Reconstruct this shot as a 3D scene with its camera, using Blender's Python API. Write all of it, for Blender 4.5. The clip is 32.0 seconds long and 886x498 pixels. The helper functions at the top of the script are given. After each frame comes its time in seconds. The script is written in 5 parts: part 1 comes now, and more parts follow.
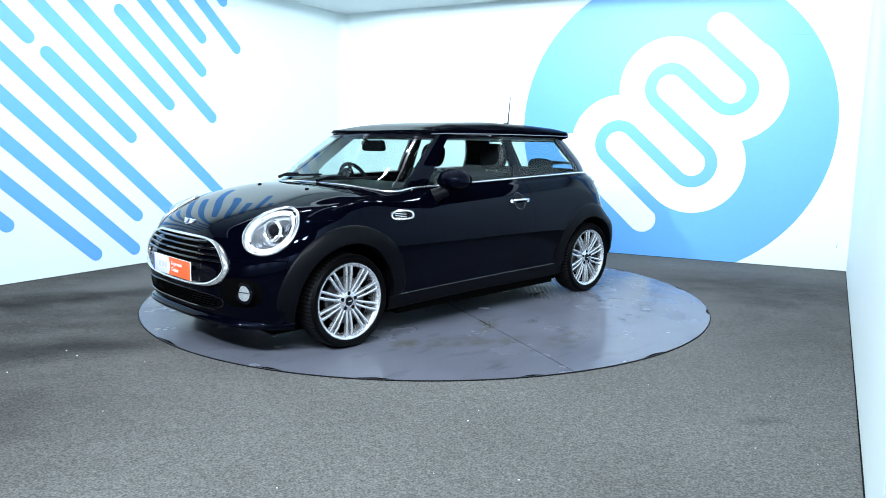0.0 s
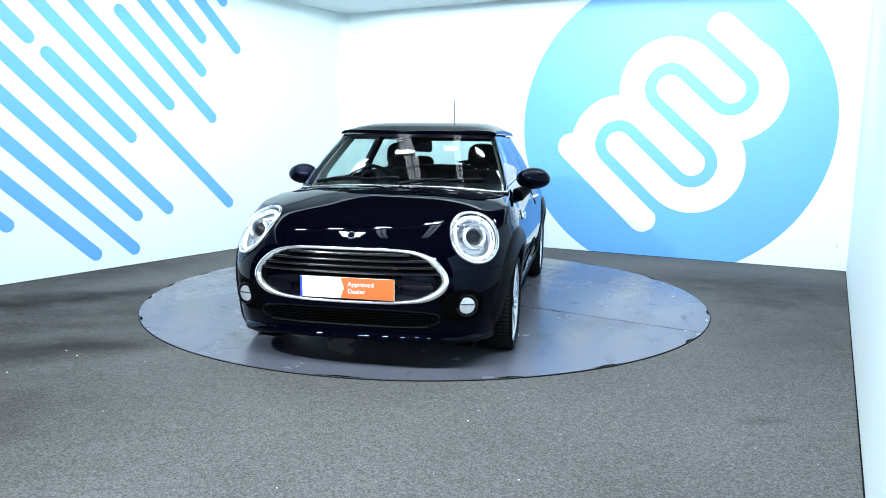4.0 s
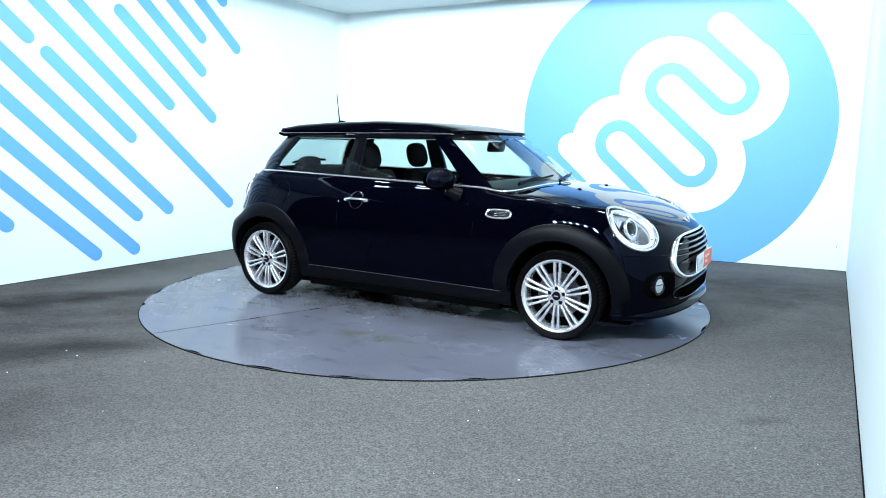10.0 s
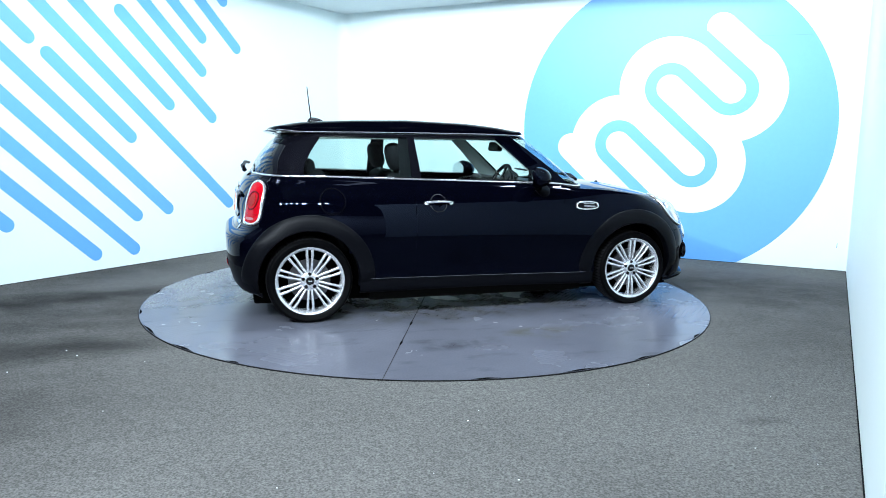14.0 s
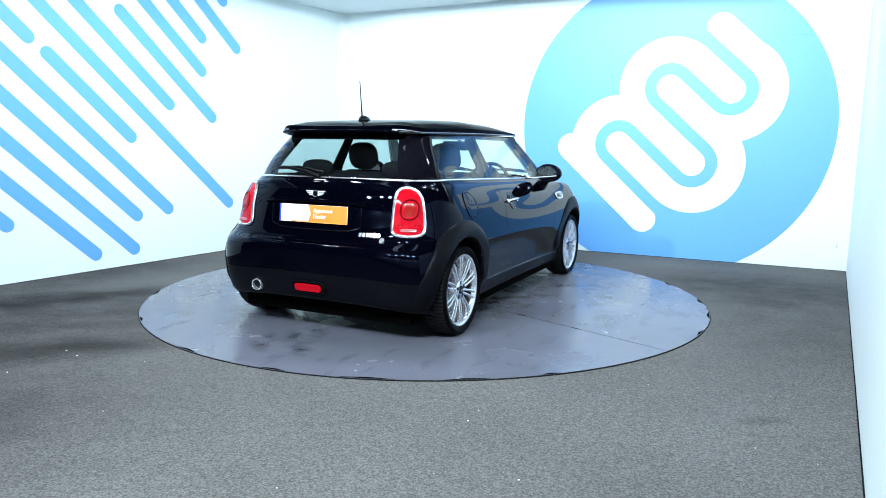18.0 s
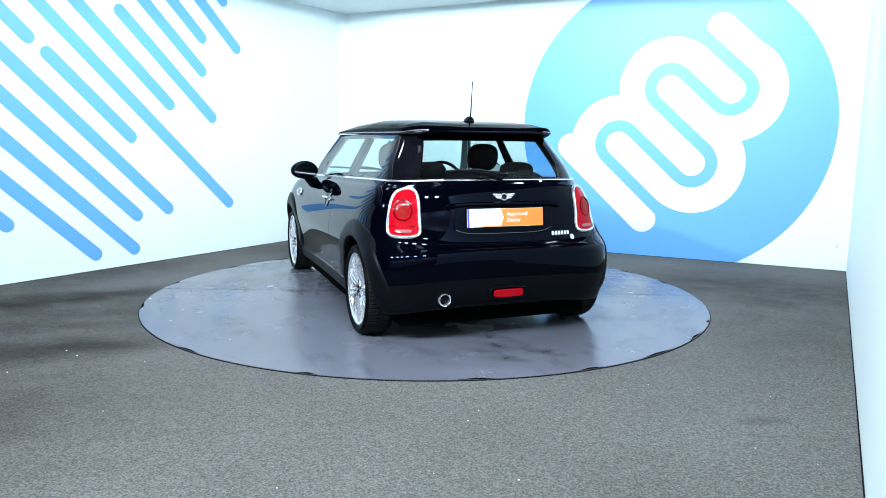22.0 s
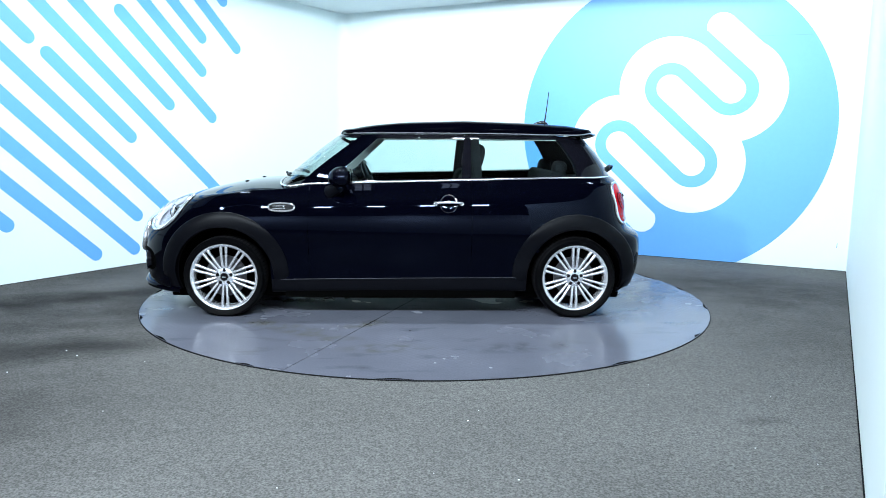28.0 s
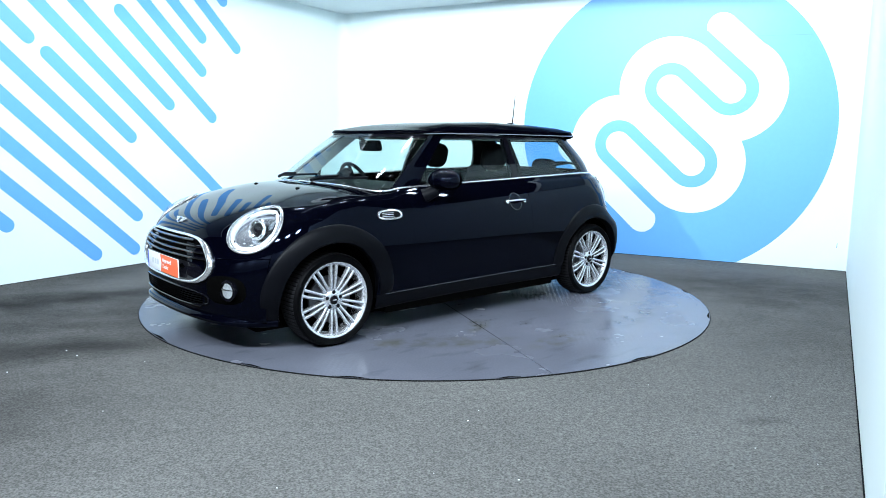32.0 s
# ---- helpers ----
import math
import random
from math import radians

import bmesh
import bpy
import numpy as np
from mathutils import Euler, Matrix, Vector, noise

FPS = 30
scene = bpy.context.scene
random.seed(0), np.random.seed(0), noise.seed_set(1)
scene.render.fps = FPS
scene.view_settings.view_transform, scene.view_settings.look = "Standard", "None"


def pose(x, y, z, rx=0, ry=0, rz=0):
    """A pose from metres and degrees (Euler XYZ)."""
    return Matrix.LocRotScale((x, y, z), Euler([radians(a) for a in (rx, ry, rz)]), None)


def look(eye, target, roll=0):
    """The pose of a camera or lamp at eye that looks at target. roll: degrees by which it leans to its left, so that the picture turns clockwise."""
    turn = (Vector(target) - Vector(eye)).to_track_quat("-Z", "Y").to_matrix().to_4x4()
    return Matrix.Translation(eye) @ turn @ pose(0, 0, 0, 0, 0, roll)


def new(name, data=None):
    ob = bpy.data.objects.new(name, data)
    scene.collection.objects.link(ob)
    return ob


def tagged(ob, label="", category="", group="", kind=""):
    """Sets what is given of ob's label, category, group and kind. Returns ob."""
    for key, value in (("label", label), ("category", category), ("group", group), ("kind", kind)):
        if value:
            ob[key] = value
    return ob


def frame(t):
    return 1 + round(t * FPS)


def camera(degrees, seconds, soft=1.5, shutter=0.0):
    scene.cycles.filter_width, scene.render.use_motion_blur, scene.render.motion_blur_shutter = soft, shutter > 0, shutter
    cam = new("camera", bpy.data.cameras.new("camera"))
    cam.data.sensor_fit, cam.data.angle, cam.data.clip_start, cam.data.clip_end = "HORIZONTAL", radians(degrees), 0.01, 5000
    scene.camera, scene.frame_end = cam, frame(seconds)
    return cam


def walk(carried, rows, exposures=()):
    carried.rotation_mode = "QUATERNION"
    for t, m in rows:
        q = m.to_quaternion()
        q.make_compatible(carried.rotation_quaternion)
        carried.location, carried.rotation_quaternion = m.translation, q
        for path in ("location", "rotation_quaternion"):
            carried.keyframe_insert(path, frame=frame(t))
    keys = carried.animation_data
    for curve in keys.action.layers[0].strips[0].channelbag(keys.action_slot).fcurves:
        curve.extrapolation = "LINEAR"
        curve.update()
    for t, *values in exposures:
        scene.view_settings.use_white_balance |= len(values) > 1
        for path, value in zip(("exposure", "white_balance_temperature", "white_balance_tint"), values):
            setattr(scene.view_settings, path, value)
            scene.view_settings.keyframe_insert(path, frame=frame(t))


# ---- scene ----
# The camera stands still on a tripod at the open side of a photo bay.
AXIS = (-0.1975, -0.0355)          # the turntable's axis in the car's own space
cam = camera(64.12, 32.0, soft=0.6)
EYE = Vector((0.0, -5.8209, 1.2470))
AIM = EYE + Vector((0.021895, 0.988484, -0.149732)) * 4
walk(cam, [(0.0, look(EYE, AIM, 0.67)), (32.0, look(EYE, AIM, 0.67))], exposures=[(0.0, 0.0), (32.0, 0.0)])

# ---- light ----
world = bpy.data.worlds.new("dim_workshop")
scene.world = world
world.use_nodes = True
world.node_tree.nodes["Background"].inputs[0].default_value = (0.75, 0.85, 1.0, 1)
world.node_tree.nodes["Background"].inputs[1].default_value = 0.05
LAMP_Z, LAMP_Y = 3.22, -0.3
LAMP_X = (-2.0, -1.3, -0.6, 0.1, 0.8, 1.5, 2.2)


def lamp_aim(lx):
    return lx * 1.0 + 0.15, LAMP_Y + 1.2, LAMP_Z - 1.6

FRONT_Z, FRONT_Y = 3.30, -4.6
SIDE_FILL = ((-3.1, -4.6, 3.30), (2.2, -2.4, 1.3))      # added fill on the front bar, only to brighten the side wall
FRONT_X = (-2.0, -1.3, -0.6, 0.1, 0.8)


def front_aim(lx):
    return lx * 0.6 + 0.5, 0.6, 0.5


def area(name, m, sx, sy, watts, colour=(0.76, 0.893, 1.0)):
    d = bpy.data.lights.new(name, "AREA")
    d.shape, d.size, d.size_y, d.energy, d.color = "RECTANGLE", sx, sy, watts, colour
    ob = new(name, d)
    ob.matrix_world = m
    return ob


for lx in LAMP_X:
    area("flood_light_glow", look((lx, LAMP_Y + 0.005, LAMP_Z - 0.012), lamp_aim(lx)), 0.22, 0.16, 33)
# glow of the added side wall fill, far stronger than the others
area("flood_light_glow", look((SIDE_FILL[0][0], SIDE_FILL[0][1] + 0.01, SIDE_FILL[0][2] - 0.01), SIDE_FILL[1]), 0.22, 0.16, 310)
for lx in FRONT_X:
    area("flood_light_glow", look((lx, FRONT_Y + 0.01, FRONT_Z - 0.01), front_aim(lx)), 0.22, 0.16, 66)


BATTEN_X, BATTEN_Y, BATTEN_Z = (-8.0, -4.0, 0.0, 4.0, 8.0), -12.4, 4.35
for lx in BATTEN_X:
    area("batten_glow", look((lx, BATTEN_Y - 0.012, BATTEN_Z - 0.03), (lx, -13.7, 1.6)), 1.2, 0.10, 200)


# ---- materials ----
def mat(name, colour, rough=0.5, metal=0.0, grain=None, bump=0.0, tone=0.0, coat=0.0, emit=0.0, ior=1.5, blotch=1.5, alpha=None):
    """A surface: base colour, gloss, fine grain of that scale (1/m) that moves the tone and the relief, and large soft blotches."""
    m = bpy.data.materials.new(name)
    m.use_nodes = True
    nt = m.node_tree
    b = nt.nodes["Principled BSDF"]
    b.inputs["Base Color"].default_value = (*colour, 1)
    b.inputs["Roughness"].default_value = rough
    b.inputs["Metallic"].default_value = metal
    b.inputs["IOR"].default_value = ior
    b.inputs["Coat Weight"].default_value = coat
    b.inputs["Coat Roughness"].default_value = 0.02
    if emit:
        b.inputs["Emission Color"].default_value = (*colour, 1)
        b.inputs["Emission Strength"].default_value = emit
    if grain:
        tc = nt.nodes.new("ShaderNodeTexCoord")
        n1 = nt.nodes.new("ShaderNodeTexNoise")
        n1.inputs["Scale"].default_value = grain
        n1.inputs["Detail"].default_value = 3
        n2 = nt.nodes.new("ShaderNodeTexNoise")
        n2.inputs["Scale"].default_value = blotch
        n2.inputs["Detail"].default_value = 4
        for n in (n1, n2):
            nt.links.new(tc.outputs["Object"], n.inputs["Vector"])
        if tone:
            add = nt.nodes.new("ShaderNodeMath")
            add.operation = "ADD"
            nt.links.new(n1.outputs["Fac"], add.inputs[0])
            nt.links.new(n2.outputs["Fac"], add.inputs[1])
            rng = nt.nodes.new("ShaderNodeMapRange")
            rng.inputs["From Min"].default_value, rng.inputs["From Max"].default_value = 0.6, 1.4
            rng.inputs["To Min"].default_value, rng.inputs["To Max"].default_value = 1 - tone, 1 + tone
            nt.links.new(add.outputs[0], rng.inputs["Value"])
            mix = nt.nodes.new("ShaderNodeMix")
            mix.data_type, mix.blend_type = "RGBA", "MULTIPLY"
            mix.inputs[0].default_value = 1
            mix.inputs[6].default_value = (*colour, 1)
            nt.links.new(rng.outputs[0], mix.inputs[7])
            nt.links.new(mix.outputs[2], b.inputs["Base Color"])
        if bump:
            bp = nt.nodes.new("ShaderNodeBump")
            bp.inputs["Strength"].default_value = bump
            bp.inputs["Distance"].default_value = 0.004
            nt.links.new(n1.outputs["Fac"], bp.inputs["Height"])
            nt.links.new(bp.outputs[0], b.inputs["Normal"])
    return m


def glass(name, tint, clear=0.9):
    m = bpy.data.materials.new(name)
    m.use_nodes = True
    nt = m.node_tree
    nt.nodes.clear()
    out = nt.nodes.new("ShaderNodeOutputMaterial")
    tr = nt.nodes.new("ShaderNodeBsdfTransparent")
    tr.inputs[0].default_value = (*tint, 1)
    gl = nt.nodes.new("ShaderNodeBsdfGlossy")
    gl.inputs["Roughness"].default_value = 0.01
    lw = nt.nodes.new("ShaderNodeLayerWeight")
    pw = nt.nodes.new("ShaderNodeMath")
    pw.operation = "POWER"
    pw.inputs[1].default_value = 4.5
    nt.links.new(lw.outputs["Facing"], pw.inputs[0])
    fr = nt.nodes.new("ShaderNodeMapRange")
    fr.inputs["To Min"].default_value, fr.inputs["To Max"].default_value = 0.042, 0.9
    nt.links.new(pw.outputs[0], fr.inputs["Value"])
    lw.inputs["Blend"].default_value = 0.5
    mx = nt.nodes.new("ShaderNodeMixShader")
    nt.links.new(fr.outputs[0], mx.inputs[0])
    nt.links.new(tr.outputs[0], mx.inputs[1])
    nt.links.new(gl.outputs[0], mx.inputs[2])
    nt.links.new(mx.outputs[0], out.inputs[0])
    return m


M_WALL = mat("white_wall_paint", (0.72, 0.81, 0.81), 0.55, grain=60, bump=0.05, tone=0.015)
M_BLUE = mat("sky_blue_vinyl", (0.125, 0.365, 0.76), 0.42, grain=25, bump=0.02, tone=0.03)
M_WHITE_VINYL = mat("white_vinyl", (0.72, 0.80, 0.82), 0.45, grain=40, tone=0.01)
M_CEIL = mat("white_ceiling_panel", (0.72, 0.77, 0.79), 0.7, grain=40, bump=0.05, tone=0.02)
M_DARK = mat("dark_painted_block", (0.03, 0.031, 0.035), 0.8, grain=12, bump=0.2, tone=0.2)
M_BLOCK = mat("grey_painted_block", (0.60, 0.62, 0.66), 0.8, grain=12, bump=0.2, tone=0.12)
M_ROOF = mat("dark_sheet_roof", (0.06, 0.062, 0.07), 0.7, grain=10, bump=0.1, tone=0.2)


class Nodes:
    """Short hand for building node trees."""

    def __init__(self, m):
        self.nt = m.node_tree
        self.b = self.nt.nodes["Principled BSDF"]
        self.tc = self.nt.nodes.new("ShaderNodeTexCoord").outputs["Object"]

    def mapped(self, scale=(1, 1, 1), turn=0.0, shift=(0, 0, 0)):
        mp = self.nt.nodes.new("ShaderNodeMapping")
        mp.inputs["Scale"].default_value, mp.inputs["Rotation"].default_value, mp.inputs["Location"].default_value = scale, (0, 0, turn), shift
        self.nt.links.new(self.tc, mp.inputs[0])
        return mp.outputs[0]

    def noise(self, scale, detail=3, stretch=(1, 1, 1), turn=0.0):
        n = self.nt.nodes.new("ShaderNodeTexNoise")
        n.inputs["Scale"].default_value, n.inputs["Detail"].default_value = scale, detail
        self.nt.links.new(self.mapped(stretch, turn), n.inputs["Vector"])
        return n.outputs["Fac"]

    def span(self, value, lo, hi, to_lo, to_hi):
        r = self.nt.nodes.new("ShaderNodeMapRange")
        for key, v in (("From Min", lo), ("From Max", hi), ("To Min", to_lo), ("To Max", to_hi)):
            r.inputs[key].default_value = v
        self.nt.links.new(value, r.inputs["Value"])
        return r.outputs[0]

    def math(self, op, x, y):
        n = self.nt.nodes.new("ShaderNodeMath")
        n.operation = op
        for i, v in enumerate((x, y)):
            if isinstance(v, (int, float)):
                n.inputs[i].default_value = v
            else:
                self.nt.links.new(v, n.inputs[i])
        return n.outputs[0]

    def blot(self, x, y, rx, ry, turn):
        """1 inside a soft ellipse on the floor, 0 outside."""
        sub = self.nt.nodes.new("ShaderNodeVectorMath")
        sub.operation = "SUBTRACT"
        self.nt.links.new(self.tc, sub.inputs[0])
        sub.inputs[1].default_value = (x, y, 0)
        mp = self.nt.nodes.new("ShaderNodeMapping")
        mp.vector_type = "TEXTURE"
        mp.inputs["Rotation"].default_value = (0, 0, turn)
        mp.inputs["Scale"].default_value = (rx, ry, 1)
        self.nt.links.new(sub.outputs[0], mp.inputs[0])
        ln = self.nt.nodes.new("ShaderNodeVectorMath")
        ln.operation = "LENGTH"
        self.nt.links.new(mp.outputs[0], ln.inputs[0])
        return self.span(ln.outputs["Value"], 1.0, 0.35, 0.0, 1.0)

    def tint(self, colour, factor):
        mix = self.nt.nodes.new("ShaderNodeMix")
        mix.data_type, mix.blend_type = "RGBA", "MULTIPLY"
        mix.inputs[0].default_value = 1
        mix.inputs[6].default_value = (*colour, 1)
        self.nt.links.new(factor, mix.inputs[7])
        self.nt.links.new(mix.outputs[2], self.b.inputs["Base Color"])

    def bump(self, height, strength, distance):
        bp = self.nt.nodes.new("ShaderNodeBump")
        bp.inputs["Strength"].default_value, bp.inputs["Distance"].default_value = strength, distance
        self.nt.links.new(height, bp.inputs["Height"])
        self.nt.links.new(bp.outputs[0], self.b.inputs["Normal"])


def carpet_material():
    """Grey flecked cord carpet, soiled in two tyre tracks that lead off the turntable; broad darker patches beside it
    stand in for weaker light.
    """
    m = mat("charcoal_cord_carpet", (0.118, 0.116, 0.110), 0.95, ior=1.2)
    k = Nodes(m)
    fleck = k.span(k.noise(115, 2), 0.33, 0.67, 0.62, 1.38)
    clump = k.span(k.noise(48, 3), 0.3, 0.7, 0.86, 1.14)
    broad = k.span(k.noise(0.9, 4), 0.3, 0.7, 0.90, 1.10)
    soil_and_shade = k.span(k.noise(2.6, 6, (1, 1.6, 1), 0.55), 0.34, 0.62, 0.55, 1.0)
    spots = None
    # narrow and small ones are soil; the broad ones also paint in dimmer light
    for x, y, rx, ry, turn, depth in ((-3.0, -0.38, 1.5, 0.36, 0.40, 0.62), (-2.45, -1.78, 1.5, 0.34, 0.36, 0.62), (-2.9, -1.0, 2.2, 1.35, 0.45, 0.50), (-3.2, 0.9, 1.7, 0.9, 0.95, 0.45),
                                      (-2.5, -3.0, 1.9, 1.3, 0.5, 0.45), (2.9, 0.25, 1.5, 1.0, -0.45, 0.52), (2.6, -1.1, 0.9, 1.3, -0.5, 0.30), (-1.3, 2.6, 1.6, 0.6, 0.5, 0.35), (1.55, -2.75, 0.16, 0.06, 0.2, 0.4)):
        f = k.math("SUBTRACT", 1.0, k.math("MULTIPLY", k.math("MULTIPLY", k.blot(x, y, rx, ry, turn), soil_and_shade), depth))
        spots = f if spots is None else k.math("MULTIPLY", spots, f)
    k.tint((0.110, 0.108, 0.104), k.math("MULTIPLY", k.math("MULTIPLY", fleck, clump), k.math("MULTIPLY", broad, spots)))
    k.bump(k.noise(115, 2), 0.6, 0.005)
    return m


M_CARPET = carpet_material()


def plate_material():
    """Blue-grey painted chequer steel: lugs that show in patches, olive tyre stains, dark smears, a few pale scuffs."""
    m = mat("blue_grey_painted_steel", (0.112, 0.117, 0.146), 0.3, ior=1.30)
    k = Nodes(m)
    broad = k.span(k.noise(1.0, 4), 0.35, 0.65, 0.88, 1.12)
    smear = k.span(k.noise(3.0, 6, (1, 2.6, 1), 0.5), 0.58, 0.76, 1.0, 0.66)
    pale = k.span(k.noise(7.0, 6, (2.4, 1, 1), 0.9), 0.70, 0.82, 1.0, 1.30)
    fine = k.span(k.noise(90, 2), 0.3, 0.7, 0.94, 1.06)
    patchy = k.span(k.noise(6.5, 6), 0.42, 0.60, 0.0, 1.0)
    marks = None
    for x, y, rx, ry, turn, depth in ((-1.80, 0.22, 0.30, 0.13, 0.8, 0.55), (-1.56, 0.08, 0.34, 0.16, 0.3, 0.5), (-1.88, -0.15, 0.24, 0.10, 1.2, 0.5), (-1.48, 0.68, 0.30, 0.10, 0.6, 0.4), (-0.2, -1.55, 0.42, 0.12, 0.2, 0.35),
                                      (1.65, -0.75, 0.5, 0.14, 1.2, 0.35), (0.9, 0.2, 0.9, 0.25, 0.4, 0.3), (-0.6, 1.6, 0.5, 0.14, 0.2, 0.35)):
        f = k.math("SUBTRACT", 1.0, k.math("MULTIPLY", k.math("MULTIPLY", k.blot(x, y, rx, ry, turn), patchy), depth))
        marks = f if marks is None else k.math("MULTIPLY", marks, f)
    k.tint((0.112, 0.117, 0.146), k.math("MULTIPLY", k.math("MULTIPLY", broad, smear), k.math("MULTIPLY", k.math("MULTIPLY", pale, fine), marks)))
    grey = k.b.inputs["Base Color"].links[0].from_socket
    olive = None
    for x, y, rx, ry, turn in ((1.10, 1.08, 0.36, 0.12, -0.4), (0.74, 1.32, 0.40, 0.15, -0.5), (0.27, 1.64, 0.34, 0.12, 0.1), (0.42, 1.06, 0.24, 0.10, 0.6), (0.36, -1.39, 0.32, 0.14, 0.1), (0.56, -1.44, 0.24, 0.12, 0.5), (0.0, -0.4, 1.5, 0.7, 0.1)):
        f = k.blot(x, y, rx, ry, turn)
        olive = f if olive is None else k.math("MAXIMUM", olive, f)
    rust = k.nt.nodes.new("ShaderNodeMix")
    rust.data_type = "RGBA"
    k.nt.links.new(k.math("MULTIPLY", k.math("MULTIPLY", olive, patchy), 0.75), rust.inputs[0])
    k.nt.links.new(grey, rust.inputs[6])
    rust.inputs[7].default_value = (0.075, 0.073, 0.060, 1)
    k.nt.links.new(rust.outputs[2], k.b.inputs["Base Color"])
    k.nt.links.new(k.span(k.noise(2.0, 5), 0.35, 0.65, 0.14, 0.30), k.b.inputs["Roughness"])
    lug = None
    for turn in (0.785, -0.785):
        w = k.nt.nodes.new("ShaderNodeTexWave")
        w.inputs["Scale"].default_value = 9.0
        k.nt.links.new(k.mapped(turn=turn), w.inputs["Vector"])
        lug = w.outputs["Fac"] if lug is None else k.math("MULTIPLY", lug, w.outputs["Fac"])
    wear = k.span(k.noise(1.0, 3), 0.44, 0.60, 0.05, 1.0)
    k.bump(k.math("MULTIPLY", lug, wear), 0.28, 0.003)
    return m


M_PLATE = plate_material()
M_RIM_EDGE = mat("dark_rubber_edging", (0.008, 0.008, 0.009), 0.8, ior=1.15, grain=80, tone=0.2)
M_PAINT = mat("midnight_black_paint", (0.0004, 0.0005, 0.0020), 0.02, ior=1.23, grain=600, tone=0.1)
M_PAINT.node_tree.nodes["Principled BSDF"].inputs["Specular Tint"].default_value = (0.54, 0.66, 1.0, 1)     # dark blue flake under the lacquer
# body paint with its reflection cut, standing in for dark surroundings mirrored in the roof
M_PAINT_DIMMED = mat("black_paint_dimmed", (0.0004, 0.0005, 0.0016), 0.12, ior=1.035, grain=600, tone=0.1)
M_PLASTIC = mat("black_grained_plastic", (0.0018, 0.002, 0.0034), 0.42, ior=1.18, grain=300, bump=0.12, tone=0.15)
M_GLOSSBLACK = mat("gloss_black_trim", (0.003, 0.003, 0.005), 0.07, ior=1.33)
# near black for underbody, joints and slats; stands in for shade inside openings
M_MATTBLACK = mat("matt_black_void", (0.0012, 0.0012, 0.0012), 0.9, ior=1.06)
M_CHROME = mat("chrome", (0.90, 0.91, 0.93), 0.14, metal=0.86)
M_SATIN = mat("satin_chrome", (0.75, 0.76, 0.78), 0.22, metal=1.0)
M_BADGE = mat("brushed_chrome", (0.85, 0.86, 0.88), 0.45, metal=0.8)
M_SLAT = mat("polished_black_slat", (0.003, 0.003, 0.005), 0.12, ior=1.95)
M_GUTTER = mat("dark_satin_gutter", (0.30, 0.30, 0.34), 0.25, metal=0.9)
M_FOG = mat("fog_reflector", (0.80, 0.82, 0.84), 0.35, metal=0.75, grain=70, bump=1.0, tone=0.25)
M_ALLOY = mat("silver_alloy", (0.76, 0.77, 0.80), 0.24, metal=0.75, grain=200, tone=0.04)
M_TYRE = mat("tyre_rubber", (0.0010, 0.0010, 0.0014), 0.55, ior=1.15, grain=120, bump=0.15, tone=0.2)
# tyre rubber made paler: the tread's highlights are put into the colour
M_TREAD_LIT = mat("lit_tread_rubber", (0.006, 0.006, 0.007), 0.6, ior=1.25, grain=150, bump=0.2, tone=0.3)
M_DISC = mat("brake_steel", (0.09, 0.09, 0.10), 0.4, metal=0.9, grain=90, tone=0.2)
M_GLASS = glass("window_glass", (0.76, 0.87, 0.85))
M_GLASS_REAR = glass("tinted_rear_glass", (0.62, 0.72, 0.72))
M_LENS = glass("clear_lens", (0.95, 0.97, 0.98))
M_RED = mat("red_lamp_plastic", (0.40, 0.003, 0.010), 0.08, ior=1.24)
M_REFLECT = mat("lamp_reflector", (0.80, 0.82, 0.86), 0.16, metal=0.95, grain=60, bump=0.6, tone=0.2)
M_AMBER = mat("orange_red_lamp_plastic", (0.24, 0.010, 0.008), 0.12, ior=1.3)
M_DRL = mat("white_light_guide", (0.55, 0.57, 0.60), 0.25)
M_REDDARK = mat("dark_red_lamp_plastic", (0.10, 0.002, 0.003), 0.12, ior=1.30)
M_REDPALE = mat("pale_lamp_plastic", (0.34, 0.10, 0.10), 0.15)
M_ORANGE_R = mat("amber_orange_print", (0.88, 0.22, 0.03), 0.4)
M_ORANGE = mat("orange_print", (0.90, 0.13, 0.03), 0.4)
M_ORANGE_Y = mat("amber_print", (0.90, 0.28, 0.04), 0.4)
M_PLATEWHITE = mat("white_print", (0.85, 0.85, 0.85), 0.35)
M_GREYPRINT = mat("pale_grey_print", (0.62, 0.63, 0.66), 0.4)
M_BLUEPRINT = mat("blue_print", (0.02, 0.06, 0.5), 0.4)
M_MIRROR = mat("mirror_glass", (0.7, 0.72, 0.74), 0.01, metal=1.0)
M_FABRIC = mat("black_seat_cloth", (0.012, 0.012, 0.014), 0.85, ior=1.2, grain=250, bump=0.2, tone=0.2)
M_LINING = mat("pale_grey_headlining", (0.42, 0.43, 0.42), 0.9, grain=150, tone=0.05)
M_TRIMGREY = mat("dark_grey_trim", (0.010, 0.0105, 0.012), 0.8, ior=1.12, grain=200, bump=0.1, tone=0.1)
M_LAMP = mat("lamp_diffuser", (0.95, 0.98, 1.0), 0.5, emit=6)
M_SKYPANE = mat("daylit_pane", (0.85, 0.93, 1.0), 0.4, emit=5)
M_JOINT = mat("grey_blue_joint", (0.10, 0.28, 0.45), 0.6)
M_HOUSING = mat("grey_lamp_housing", (0.2, 0.2, 0.21), 0.4, metal=0.5)


# ---- mesh helpers ----
def lerp(a, b, t):
    return a + (b - a) * t


